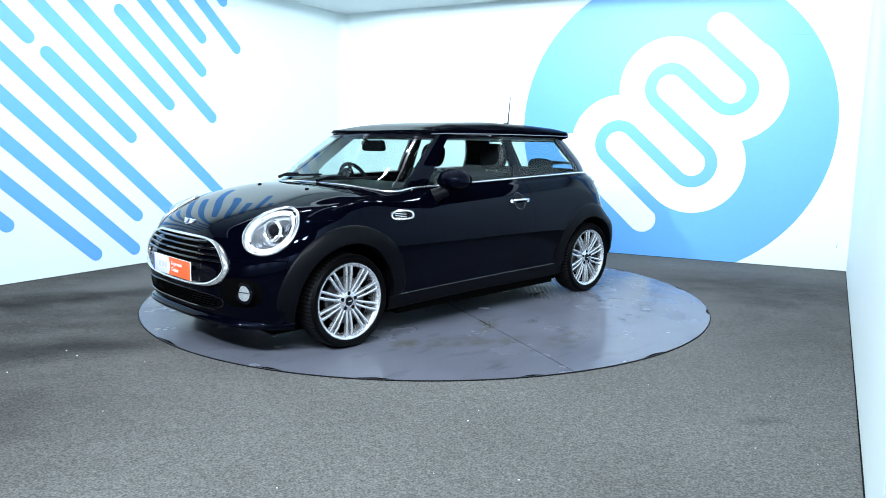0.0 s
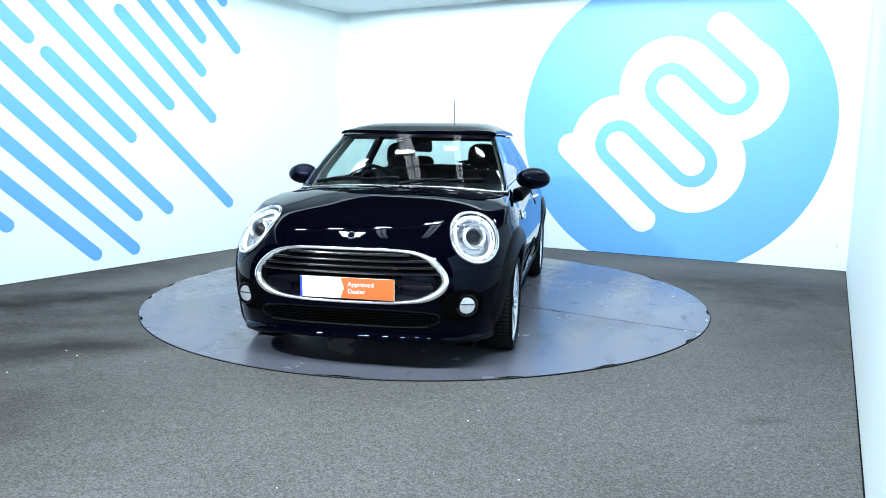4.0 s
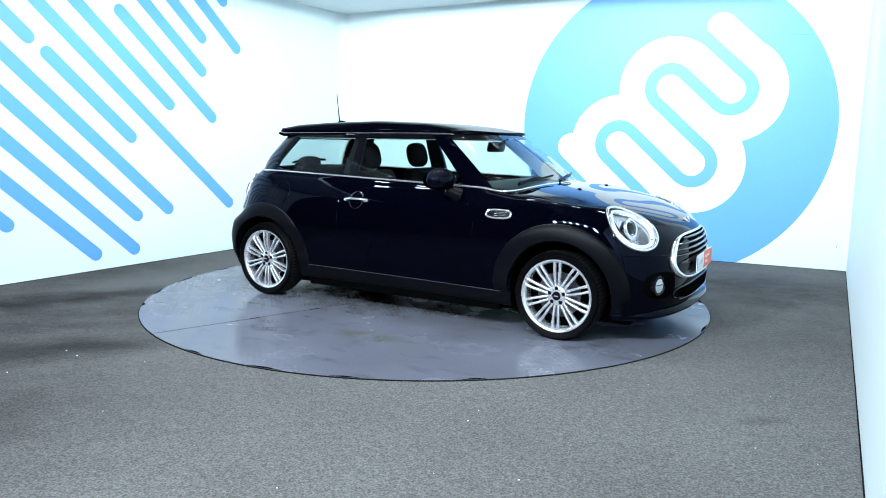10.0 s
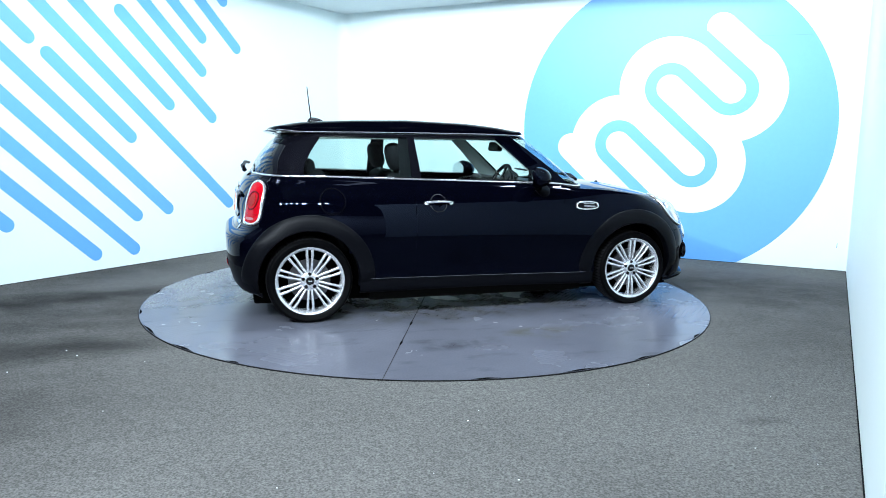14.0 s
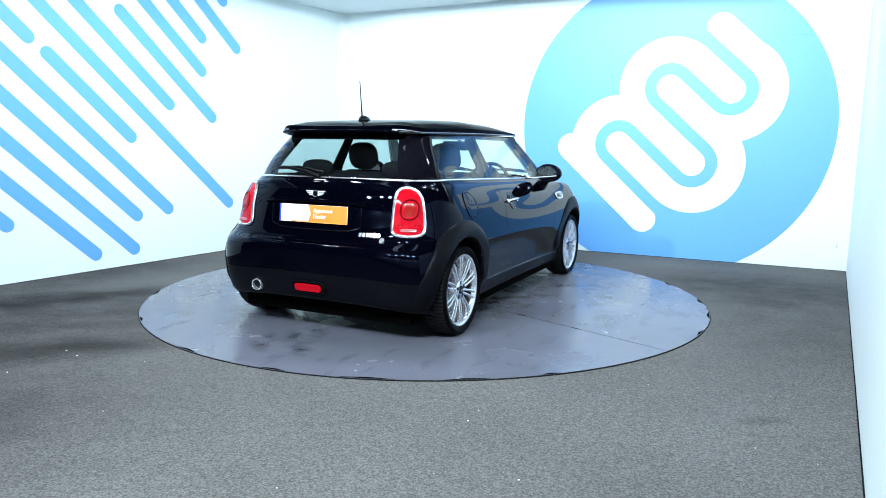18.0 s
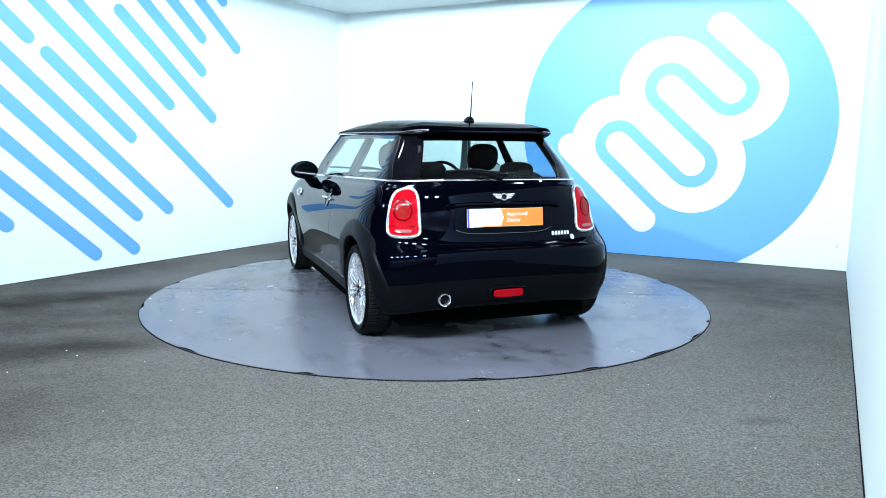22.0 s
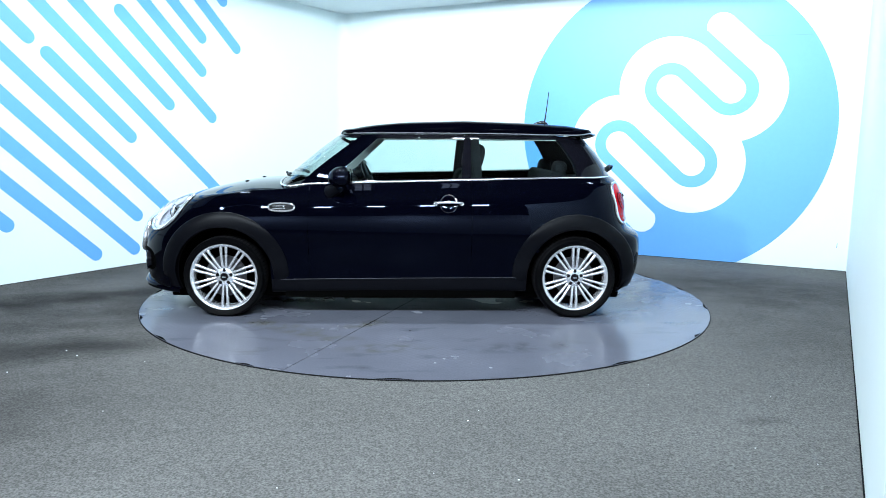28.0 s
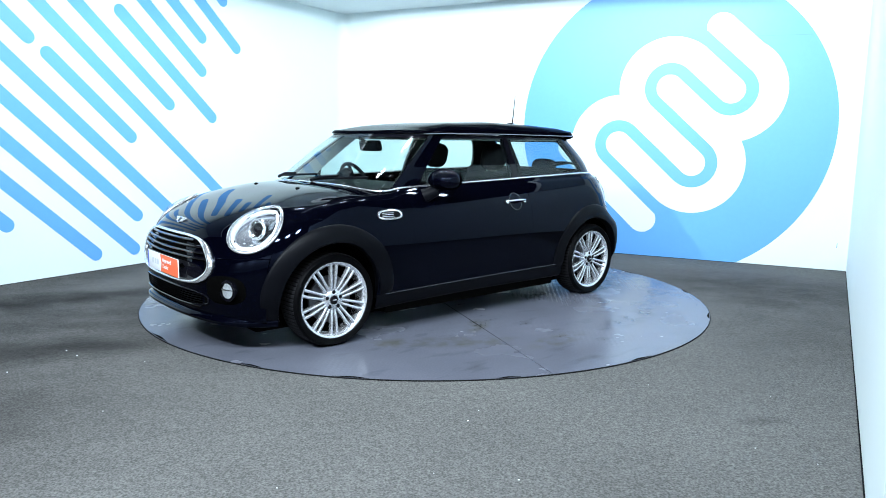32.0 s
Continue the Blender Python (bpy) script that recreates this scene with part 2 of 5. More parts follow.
def link(name, verts, faces, material, parent=None, label="", smooth=True, normals=None):
    me = bpy.data.meshes.new(name)
    me.from_pydata([tuple(v) for v in verts], [], faces)
    me.materials.append(material)
    if smooth:
        me.polygons.foreach_set("use_smooth", [True] * len(me.polygons))
    if normals is not None:
        me.normals_split_custom_set_from_vertices([tuple(n) for n in normals])
    me.update()
    ob = new(name, me)
    ob.parent = parent
    if label:
        ob["label"] = label
    return ob


def part(name, bm, material, parent=None, label="", smooth=True):
    me = bpy.data.meshes.new(name)
    bm.to_mesh(me)
    bm.free()
    me.materials.append(material)
    if smooth:
        me.polygons.foreach_set("use_smooth", [True] * len(me.polygons))
        me.set_sharp_from_angle(angle=radians(40))
    ob = new(name, me)
    ob.parent = parent
    if label:
        ob["label"] = label
    return ob


def box(size, at=(0, 0, 0), bevel=0.0, m=None, seg=2, bm=None):
    bm = bm or bmesh.new()
    r = bmesh.ops.create_cube(bm, size=1, matrix=(m or Matrix.Translation(at)) @ Matrix.Diagonal((*size, 1)))
    if bevel:
        es = {e for v in r["verts"] for e in v.link_edges}
        bmesh.ops.bevel(bm, geom=list(es), offset=bevel, segments=seg, affect="EDGES", profile=0.6)
    return bm


def lathe(profile, n=48, bm=None, axis="Y"):
    """Turns a profile of (radius, depth) about an axis."""
    bm = bm or bmesh.new()
    rows = []
    for k in range(n):
        a = 2 * math.pi * k / n
        row = []
        for r, d in profile:
            p = (r * math.cos(a), d, r * math.sin(a)) if axis == "Y" else (r * math.cos(a), r * math.sin(a), d)
            row.append(bm.verts.new(p))
        rows.append(row)
    for k in range(n):
        a, b = rows[k], rows[(k + 1) % n]
        for j in range(len(profile) - 1):
            bm.faces.new((a[j], a[j + 1], b[j + 1], b[j]))
    bmesh.ops.remove_doubles(bm, verts=bm.verts, dist=1e-6)
    bmesh.ops.recalc_face_normals(bm, faces=bm.faces)
    return bm


def tube(points, radius, n=8, bm=None, closed=False):
    """A round bar along points; radius may be a list."""
    bm = bm or bmesh.new()
    pts = [Vector(p) for p in points]
    rows, side = [], None
    for i, p in enumerate(pts):
        a = pts[i - 1] if i or closed else p
        b = pts[(i + 1) % len(pts)] if i + 1 < len(pts) or closed else p
        t = (b - a).normalized()
        ref = side if side is not None else (Vector((0, 0, 1)) if abs(t.z) < 0.9 else Vector((1, 0, 0)))
        side = (ref - t * ref.dot(t)).normalized()
        up = t.cross(side)
        r = radius[i] if isinstance(radius, (list, tuple)) else radius
        rows.append([bm.verts.new(p + (side * math.cos(2 * math.pi * k / n) + up * math.sin(2 * math.pi * k / n)) * r) for k in range(n)])
    for i in range(len(rows) - (0 if closed else 1)):
        a, b = rows[i], rows[(i + 1) % len(rows)]
        for k in range(n):
            bm.faces.new((a[k], a[(k + 1) % n], b[(k + 1) % n], b[k]))
    if not closed:
        bm.faces.new(rows[0][::-1])
        bm.faces.new(rows[-1])
    bmesh.ops.recalc_face_normals(bm, faces=bm.faces)
    return bm


def slab(outline, z0, z1, bm=None, m=None):
    """A plate: a flat outline with thickness, in the plane of x and y, then moved by m."""
    bm = bm or bmesh.new()
    m = m or Matrix()
    lo = [bm.verts.new(m @ Vector((x, y, z0))) for x, y in outline]
    hi = [bm.verts.new(m @ Vector((x, y, z1))) for x, y in outline]
    n = len(outline)
    bm.faces.new(hi)
    bm.faces.new(lo[::-1])
    for i in range(n):
        bm.faces.new((lo[i], lo[(i + 1) % n], hi[(i + 1) % n], hi[i]))
    bmesh.ops.recalc_face_normals(bm, faces=bm.faces)
    return bm


# ---- the bay: floor, three walls, part ceiling; the dark workshop behind ----
FLOOR_Z, CEIL_Z = -0.006, 2.91
CORNER = Vector((-1.1486, 3.9716, 0))
D_LEFT = Vector((0.54633, 0.83757, 0))        # along the striped wall, towards the corner
D_BACK = Vector((0.88651, -0.46271, 0))       # along the logo wall, away from the corner
CORNER_B = Vector((4.2467, 1.1555, 0))
D_SIDE = Vector((0.49899, 0.86661, 0))        # along the side wall, towards the corner


def wall_frame(origin, along, inward):
    """Local x runs along the wall, y up, z out of the wall into the bay."""
    m = Matrix.Identity(4)
    for i, v in enumerate((along, Vector((0, 0, 1)), inward)):
        m.col[i][:3] = v
    m.translation = origin
    return m


F_LEFT = wall_frame(CORNER, D_LEFT, Vector((D_LEFT.y, -D_LEFT.x, 0)))
F_BACK = wall_frame(CORNER, D_BACK, Vector((D_BACK.y, -D_BACK.x, 0)))
F_SIDE = wall_frame(CORNER_B, D_SIDE, Vector((-D_SIDE.y, D_SIDE.x, 0)))


def wall(name, m, x0, x1, label):
    bm = slab([(x0, FLOOR_Z - 0.05), (x1, FLOOR_Z - 0.05), (x1, CEIL_Z + 0.02), (x0, CEIL_Z + 0.02)], -0.12, 0.0, m=m)
    return tagged(part(name, bm, M_WALL, None, label, smooth=False), category="wall", kind="structure")


COVE = 0.16
wall("wall_left", F_LEFT, -6.2, -COVE, "white painted wall with pale blue diagonal stripes")
wall("wall_back", F_BACK, COVE, 6.0861, "white painted wall with a large blue disc")
wall("wall_right", F_SIDE, -5.95, 0.35, "plain white painted side wall")
# the rounded inner corner between the striped wall and the logo wall
a0, a1 = CORNER - D_LEFT * COVE, CORNER + D_BACK * COVE
arc = [a0]
for k in range(1, 8):
    t = k / 8
    arc.append(a0 * (1 - t) ** 2 + CORNER * 2 * t * (1 - t) + a1 * t ** 2)
arc.append(a1)
back = [a1 + Vector((0.02, 0.16, 0)), CORNER + Vector((0, 0.2, 0)), a0 + Vector((-0.12, 0.09, 0))]
bm = slab([(p.x, p.y) for p in arc + back], FLOOR_Z - 0.05, CEIL_Z + 0.02)
tagged(part("wall_corner", bm, M_WALL, None, "rounded white inside corner of the bay"), category="wall", kind="structure")

bm = slab([(-13, -14), (13, -14), (13, 10), (-13, 10)], FLOOR_Z - 0.1, FLOOR_Z)
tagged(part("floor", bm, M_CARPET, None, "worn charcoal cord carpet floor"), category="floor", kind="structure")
# part ceiling: a canopy about a metre deep along the striped wall and the logo wall
IN_LEFT, IN_BACK = Vector((D_LEFT.y, -D_LEFT.x, 0)), Vector((D_BACK.y, -D_BACK.x, 0))
DEPTH = 1.0
inner = CORNER + (IN_LEFT + IN_BACK) * (DEPTH / (1 + IN_LEFT.dot(IN_BACK)))
far_l, far_r = CORNER - D_LEFT * 6.2, CORNER + D_BACK * 6.08
pts = [far_l + IN_LEFT * DEPTH, inner, far_r + IN_BACK * DEPTH, far_r - IN_BACK * 0.1, CORNER + Vector((0, 0.16, 0)), far_l - IN_LEFT * 0.1]
bm = slab([(p.x, p.y) for p in pts], CEIL_Z, CEIL_Z + 0.08)
tagged(part("ceiling", bm, M_CEIL, None, "white part ceiling along the walls of the bay"), category="ceiling", kind="structure")
# the workshop round it
for nm, pts in (("workshop_wall_front", [(-13, -13.9), (13, -13.9), (13, -13.7), (-13, -13.7)]), ("workshop_wall_back", [(-13, 9.7), (13, 9.7), (13, 9.9), (-13, 9.9)]),
                ("workshop_wall_left", [(-12.9, -14), (-12.7, -14), (-12.7, 10), (-12.9, 10)]), ("workshop_wall_right", [(12.7, -14), (12.9, -14), (12.9, 10), (12.7, 10)])):
    tagged(part(nm, slab(pts, FLOOR_Z, 4.7), M_BLOCK if nm == "workshop_wall_front" else M_DARK, None, "grey painted block wall of the workshop" if nm == "workshop_wall_front" else "dark painted workshop wall", smooth=False), category="wall", kind="structure")
bm = slab([(-13, -14), (13, -14), (13, 10), (-13, 10)], 4.6, 4.7)
tagged(part("workshop_roof", bm, M_ROOF, None, "dark sheet workshop roof", smooth=False), category="ceiling", kind="structure")

# stripes on the left wall: (end x, end y, length) of each rounded bar; they run down to the right
SLOPE = radians(-42.6)
STRIPES = ((-4.168, 2.098, 1.05), (-2.041, 0.541, 3.2), (-2.846, 0.529, 2.9), (-3.234, 1.263, 1.05), (-2.774, 1.596, 1.85), (-2.237, 1.483, 1.42),
           (-2.350, 1.967, 1.3), (-2.334, 2.315, 0.8), (-1.862, 2.257, 0.88), (-3.212, 0.488, 2.6), (-3.263, 0.157, 2.2), (-3.672, 0.152, 2.3), (-4.457, 0.502, 1.3), (-2.033, 2.741, 0.14))


def capsule(x, y, ang, length, r, n=12):
    e, f = Vector((math.cos(ang), math.sin(ang))), Vector((-math.sin(ang), math.cos(ang)))
    p = Vector((x, y))
    out = [p + (e * math.cos(a) + f * math.sin(a)) * r for a in [-math.pi / 2 + math.pi * k / n for k in range(n + 1)]]
    q = p - e * length
    out += [q + (e * math.cos(a) + f * math.sin(a)) * r for a in [math.pi / 2 + math.pi * k / n for k in range(n + 1)]]
    return [(v.x, v.y) for v in out]


for sx, sy, ln in STRIPES:
    ob = part("wall_stripe", slab(capsule(sx, sy, SLOPE, ln, 0.063), 0.0005, 0.002, m=F_LEFT), M_BLUE, None, "pale blue rounded vinyl stripe on the white wall", smooth=False)
    tagged(ob, category="wall graphic", group="stripes on the wall")


# the disc and its white looped mark
def ring_pts(cx, cy, r, n=96, a0=0, a1=2 * math.pi):
    return [(cx + r * math.cos(a0 + (a1 - a0) * k / n), cy + r * math.sin(a0 + (a1 - a0) * k / n)) for k in range(n)]


disc = [(x, max(y, FLOOR_Z + 0.001)) for x, y in ring_pts(4.2445, 1.4472, 1.654, 160)]
disc = [(x, min(y, CEIL_Z - 0.003)) for x, y in disc]
logo = new("wall_logo")
logo.matrix_world = F_BACK
tagged(logo, "large sky blue disc with a white looped mark", "wall graphic")
part("disc", slab(disc, 0.0005, 0.002), M_BLUE, logo, "sky blue vinyl disc", smooth=False)
A = radians(-43)
EV, NV = Vector((math.cos(A), math.sin(A))), Vector((-math.sin(A), math.cos(A)))
STEP, BAND = 0.403, 0.125
V0 = 3.454
LOOPS = ((1.872, V0), (2.597, V0 + STEP), (1.843, V0 + 2 * STEP), (2.331, V0 + 3 * STEP))
RB, RW = STEP / 2, 1.5 * STEP - BAND / 2


def wp(e, v):
    p = EV * e + NV * v
    return p.x, p.y


def white_part(name, outline, k):
    part(name, slab(outline, 0.002, 0.003 + 0.0004 * k), M_WHITE_VINYL, logo, "white vinyl", smooth=False)


for k, (e, v) in enumerate(LOOPS):
    white_part("loop", ring_pts(*wp(e, v), RW, 72), k)
white_part("band", [wp(1.872, V0 - STEP / 2), wp(2.609, V0 - STEP / 2), wp(2.609, V0 + 2.5 * STEP), wp(1.843, V0 + 3 * STEP), wp(1.843, V0 + 2 * STEP), wp(1.872, V0 + STEP)], 5)
white_part("band", [wp(1.843, V0 + STEP), wp(2.331, V0 + STEP * 2), wp(2.331, V0 + 3.2 * STEP), wp(1.843, V0 + 3.2 * STEP)], 6)
x, y = wp(2.664, V0 - STEP)
white_part("bar", capsule(x, y, A, 1.17, (STEP - BAND) / 2 + 0.012), 7)
x, y = wp(2.3, V0 + 4 * STEP - 0.025)
white_part("bar", capsule(x, y, A, 0.51, (STEP - BAND) / 2 + 0.012), 8)
# the blue line that winds through the mark
path = [wp(2.80, V0 - STEP / 2)]
for k, (e, v) in enumerate(LOOPS):
    up = k % 2 == 0
    n = 20
    for j in range(n + 1):
        a = -math.pi / 2 + math.pi * j / n
        path.append(wp(e + (-1 if up else 1) * RB * math.cos(a), v + RB * math.sin(a)))
path.append(wp(1.62, V0 + 3.5 * STEP))
lv, rv = [], []
for i, p in enumerate(path):
    a, b = Vector(path[max(i - 1, 0)]), Vector(path[min(i + 1, len(path) - 1)])
    t = (b - a).normalized()
    nrm = Vector((-t.y, t.x)) * BAND / 2
    lv.append(Vector(p) + nrm)
    rv.append(Vector(p) - nrm)
vs = [(v.x, v.y, 0.0075) for v in lv] + [(v.x, v.y, 0.0075) for v in rv]
nn = len(lv)
link("winding_line", vs, [(i, i + nn, i + nn + 1, i + 1) for i in range(nn - 1)], M_BLUE, logo, "sky blue winding line", smooth=False)

# flood lights on a bar that hangs from the roof, and two glazed rooflights
def lighting_bar(x0, x1, y, z, rods, label):
    bar = new("lighting_bar")
    tagged(bar, label, "lighting bar", "lighting bars")
    part("bar", tube([(x0, y - 0.05, z + 0.15), (x1, y - 0.05, z + 0.15)], 0.025, 12), M_HOUSING, bar)
    for hx in rods:
        part("rod", tube([(hx, y - 0.05, z + 0.16), (hx, y - 0.05, 4.60)], 0.006, 8), M_HOUSING, bar)


def flood(m):
    lamp = new("flood_light")
    lamp.matrix_world = m
    tagged(lamp, "grey slim flood light with a bright white lens", "lamp", "flood lights over the bay")
    part("housing", box((0.27, 0.21, 0.06), (0, 0, 0.035), 0.01), M_HOUSING, lamp)
    part("lens", box((0.24, 0.18, 0.01), (0, 0, 0.002), 0.003), M_LAMP, lamp, "glowing white lens")
    part("bracket", tube([(-0.095, 0, 0.05), (-0.095, 0.10, 0.12), (0.095, 0.10, 0.12), (0.095, 0, 0.05)], 0.01), M_HOUSING, lamp)


lighting_bar(-2.5, 2.9, LAMP_Y, LAMP_Z, (-2.4, 0.2, 2.8), "grey steel lighting bar hung over the turntable")
lighting_bar(-3.4, 1.05, FRONT_Y, FRONT_Z, (-3.3, -0.9, 0.95), "grey steel lighting bar hung at the open side")
for lx in LAMP_X:
    flood(look((lx, LAMP_Y, LAMP_Z), lamp_aim(lx)))
# housing for the added side wall fill
flood(look(*SIDE_FILL))
for lx in FRONT_X:
    flood(look((lx, FRONT_Y, FRONT_Z), front_aim(lx)))
for lx in (-0.82, 0.25):
    rl = new("rooflight")
    rl.location = (lx, -0.40, 4.6)
    tagged(rl, "glazed rooflight with dark glazing bars", "rooflight", "rooflights")
    part("frame", box((0.28, 2.72, 0.04), (0, 0, -0.02), 0.006), M_DARK, rl)
    for k in range(6):
        part("pane", box((0.20, 0.40, 0.008), (0, -1.1 + 0.44 * k, -0.044)), M_SKYPANE, rl, "bright daylit pane")
    part("glazing_bar", box((0.02, 2.66, 0.02), (0, 0, -0.054), 0.003), M_DARK, rl)

# battens along the far workshop wall behind the camera
for lx in BATTEN_X:
    bt = new("batten_light")
    bt.matrix_world = look((lx, BATTEN_Y, BATTEN_Z), (lx, -13.7, 1.6))
    tagged(bt, "long white batten light on the workshop roof", "lamp", "batten lights in the workshop")
    part("housing", box((1.30, 0.12, 0.06), (0, 0, 0.035), 0.01), M_HOUSING, bt)
    part("tube", box((1.22, 0.08, 0.02), (0, 0, 0.004), 0.008), M_LAMP, bt, "glowing white tube cover")
    part("hanger", tube([(0, 0.0, 0.06), (0, 0.16, 0.16)], 0.012), M_HOUSING, bt)

# ---- the turntable ----
R_TABLE = 2.233
table = new("turntable")
tagged(table, "round blue-grey steel turntable set in the carpet", "turntable")
SEAM = radians(68.6)
for name_a in (SEAM, SEAM + math.pi):
    pts = [(math.cos(name_a + math.pi * k / 90) * (R_TABLE - 0.006), math.sin(name_a + math.pi * k / 90) * (R_TABLE - 0.006)) for k in range(91)]
    nx, ny = -math.sin(name_a) * 0.0022, math.cos(name_a) * 0.0022
    part("plate", slab([(x + nx, y + ny) for x, y in pts], -0.011, 0.0), M_PLATE, table, "scuffed blue-grey painted steel half plate", smooth=False)
part("edging", lathe([(R_TABLE - 0.006, -0.011), (R_TABLE - 0.006, 0.0005), (R_TABLE - 0.001, -0.0015), (R_TABLE, -0.011)], 180, axis="Z"), M_RIM_EDGE, table, "dark edging strip")
# the joint between the half plates, with two places where it gapes
c0, s0 = math.cos(SEAM), math.sin(SEAM)
for r0, r1, wd in ((-2.2, 2.2, 0.0028), (-1.12, -0.98, 0.010), (-1.60, -1.47, 0.008), (0.9, 1.3, 0.005)):
    pts = [(c0 * r - s0 * q, s0 * r + c0 * q) for r, q in ((r0, 0.001), (lerp(r0, r1, 0.4), -wd), (lerp(r0, r1, 0.6), -wd), (r1, 0.001), (lerp(r0, r1, 0.5), wd))]
    part("seam", slab(pts, 0.0003, 0.0011), M_MATTBLACK, table, "dark gaping joint", smooth=False)
# dark breaks along the rim, where the edging has lifted
for k, (deg, ln) in enumerate(((-175.3, 5), (-161, 9), (-147, 7), (-135, 3), (-97, 5), (-82.6, 7), (-70, 5), (-52, 4), (0.5, 8), (24, 5), (40, 6), (62, 4), (85, 6), (120, 6), (143, 4), (167, 6))):
    pts, top = [], []
    for j in range(9):
        a = radians(deg + ln * 0.11 * (j - 4))
        bulge = 0.016 * math.sin(math.pi * j / 8) ** 2
        pts.append((math.cos(a) * (R_TABLE - 0.010), math.sin(a) * (R_TABLE - 0.010)))
        top.append((math.cos(a) * (R_TABLE - 0.012 - bulge), math.sin(a) * (R_TABLE - 0.012 - bulge)))
    part("rim_break", slab(pts + top[::-1][1:-1], 0.0002, 0.0016), M_MATTBLACK, table, "dark lifted break in the edging", smooth=False)

# dark joint where the carpet meets the walls
for nm, m, x0, x1 in (("trim_left", F_LEFT, -6.2, -COVE), ("trim_back", F_BACK, COVE, 6.08), ("trim_right", F_SIDE, -5.95, -0.004)):
    bm = slab([(x0, FLOOR_Z - 0.002), (x1, FLOOR_Z - 0.002), (x1, FLOOR_Z + 0.004), (x0, FLOOR_Z + 0.004)], 0.0005, 0.006, m=m)
    tagged(part(nm, bm, M_RIM_EDGE, None, "thin dark joint strip at the foot of the wall", smooth=False), category="trim", kind="structure")
# a panel joint across the disc, and a scuff
bm = slab([(4.425, 2.3705), (5.606, 2.3472), (5.606, 2.3497), (4.425, 2.373)], 0.0022, 0.0028)
part("panel_joint", bm, M_JOINT, logo, "faint panel joint", smooth=False)
bm = slab([(5.98, 0.225), (5.986, 0.225), (5.988, 0.275), (5.983, 0.275)], 0.0005, 0.001, m=F_BACK)
tagged(part("wall_scuff", bm, M_JOINT, None, "small grey scuff on the white wall", smooth=False), category="scuff")
# bits of lint on the carpet
rng = random.Random(4)
bm = bmesh.new()
SEEN = [(-2.14, -1.71), (-2.03, -1.81), (-1.5, -2.66), (1.17, -2.27), (1.74, -2.43), (0.35, -3.33), (-1.6, -1.91), (1.11, -1.97)]
for x, y in SEEN + [(rng.uniform(-2.6, 2.6), rng.uniform(-4.2, 1.0)) for k in range(18)]:
    if math.hypot(x, y) < R_TABLE + 0.1:
        continue
    q = rng.uniform(0.0018, 0.0038)
    bmesh.ops.create_icosphere(bm, subdivisions=1, radius=q, matrix=Matrix.Translation((x, y, FLOOR_Z + q * 0.3)) @ Matrix.Diagonal((rng.uniform(1, 2), 1, 0.5, 1)))
tagged(part("lint", bm, M_PLATEWHITE, None, "tiny pale specks of lint on the carpet"), category="lint", kind="stuff")


# ---- the car: a small three-door hatchback on the turntable ----
from mathutils.bvhtree import BVHTree

car = new("car")
tagged(car, "glossy black three-door hatchback on the turntable", "car")
OFF = Vector((-AXIS[0], -AXIS[1], 0))


def cpart(name, bm, material, parent=None, label="", smooth=True):
    ob = part(name, bm, material, parent or car, label, smooth)
    if parent is None:
        ob.location = OFF
    return ob


def clink(name, verts, faces, material, parent=None, label="", normals=None, smooth=True):
    ob = link(name, verts, faces, material, parent or car, label, smooth, normals)
    if parent is None:
        ob.location = OFF
    return ob


def smooth01(t):
    t = max(0.0, min(1.0, t))
    return t * t * (3 - 2 * t)


# columns of the shell: front cap by angle, side by x, rear cap by angle
NF, NR = 22, 18
SIDE_X = [1.2, 1.13, 1.06, 0.99, 0.92, 0.85, 0.78, 0.715, 0.65, 0.58, 0.51, 0.43, 0.33, 0.22, 0.1, -0.02, -0.14, -0.26, -0.36, -0.43, -0.50, -0.58, -0.66, -0.74, -0.82, -0.9, -0.98, -1.06, -1.13, -1.2]
NS = len(SIDE_X) - 1
NCOL = NF + NS + NR          # last column index of the half


def contour(xf, zf, w1, w2, z1, z2, xr, zr, nf=2.6, nr=3.0, k=1.0, x2=-1.2, bow=0.0, xa=0.65):
    """Half a plan contour, from the nose's middle round the left side to the tail's middle."""
    x1 = xa + 0.55 * k
    pts = []
    for i in range(NF):
        a = math.pi / 2 * i / NF
        c, s = math.cos(a) ** (2 / nf), math.sin(a) ** (2 / nf)
        pts.append((x1 + (xf - x1) * c, w1 * s, lerp(zf, z1, smooth01(s ** 2.2))))
    for x in SIDE_X:
        t = (1.2 - x) / 2.4
        xx = xa + (x - 0.65) * k if x > 0.65 else (lerp(-0.5, xa, (x + 0.5) / 1.15) if x > -0.5 else lerp(-0.5, x2, (-0.5 - x) / 0.7))
        pts.append((xx, lerp(w1, w2, t) + bow * math.sin(math.pi * t), lerp(z1, z2, t)))
    for i in range(1, NR + 1):
        a = math.pi / 2 * (1 - i / NR)
        c, s = math.cos(a) ** (2 / nr), math.sin(a) ** (2 / nr)
        pts.append((x2 + (xr - x2) * c, w2 * s, lerp(zr, z2, smooth01(s ** 2.2))))
    return np.array(pts)


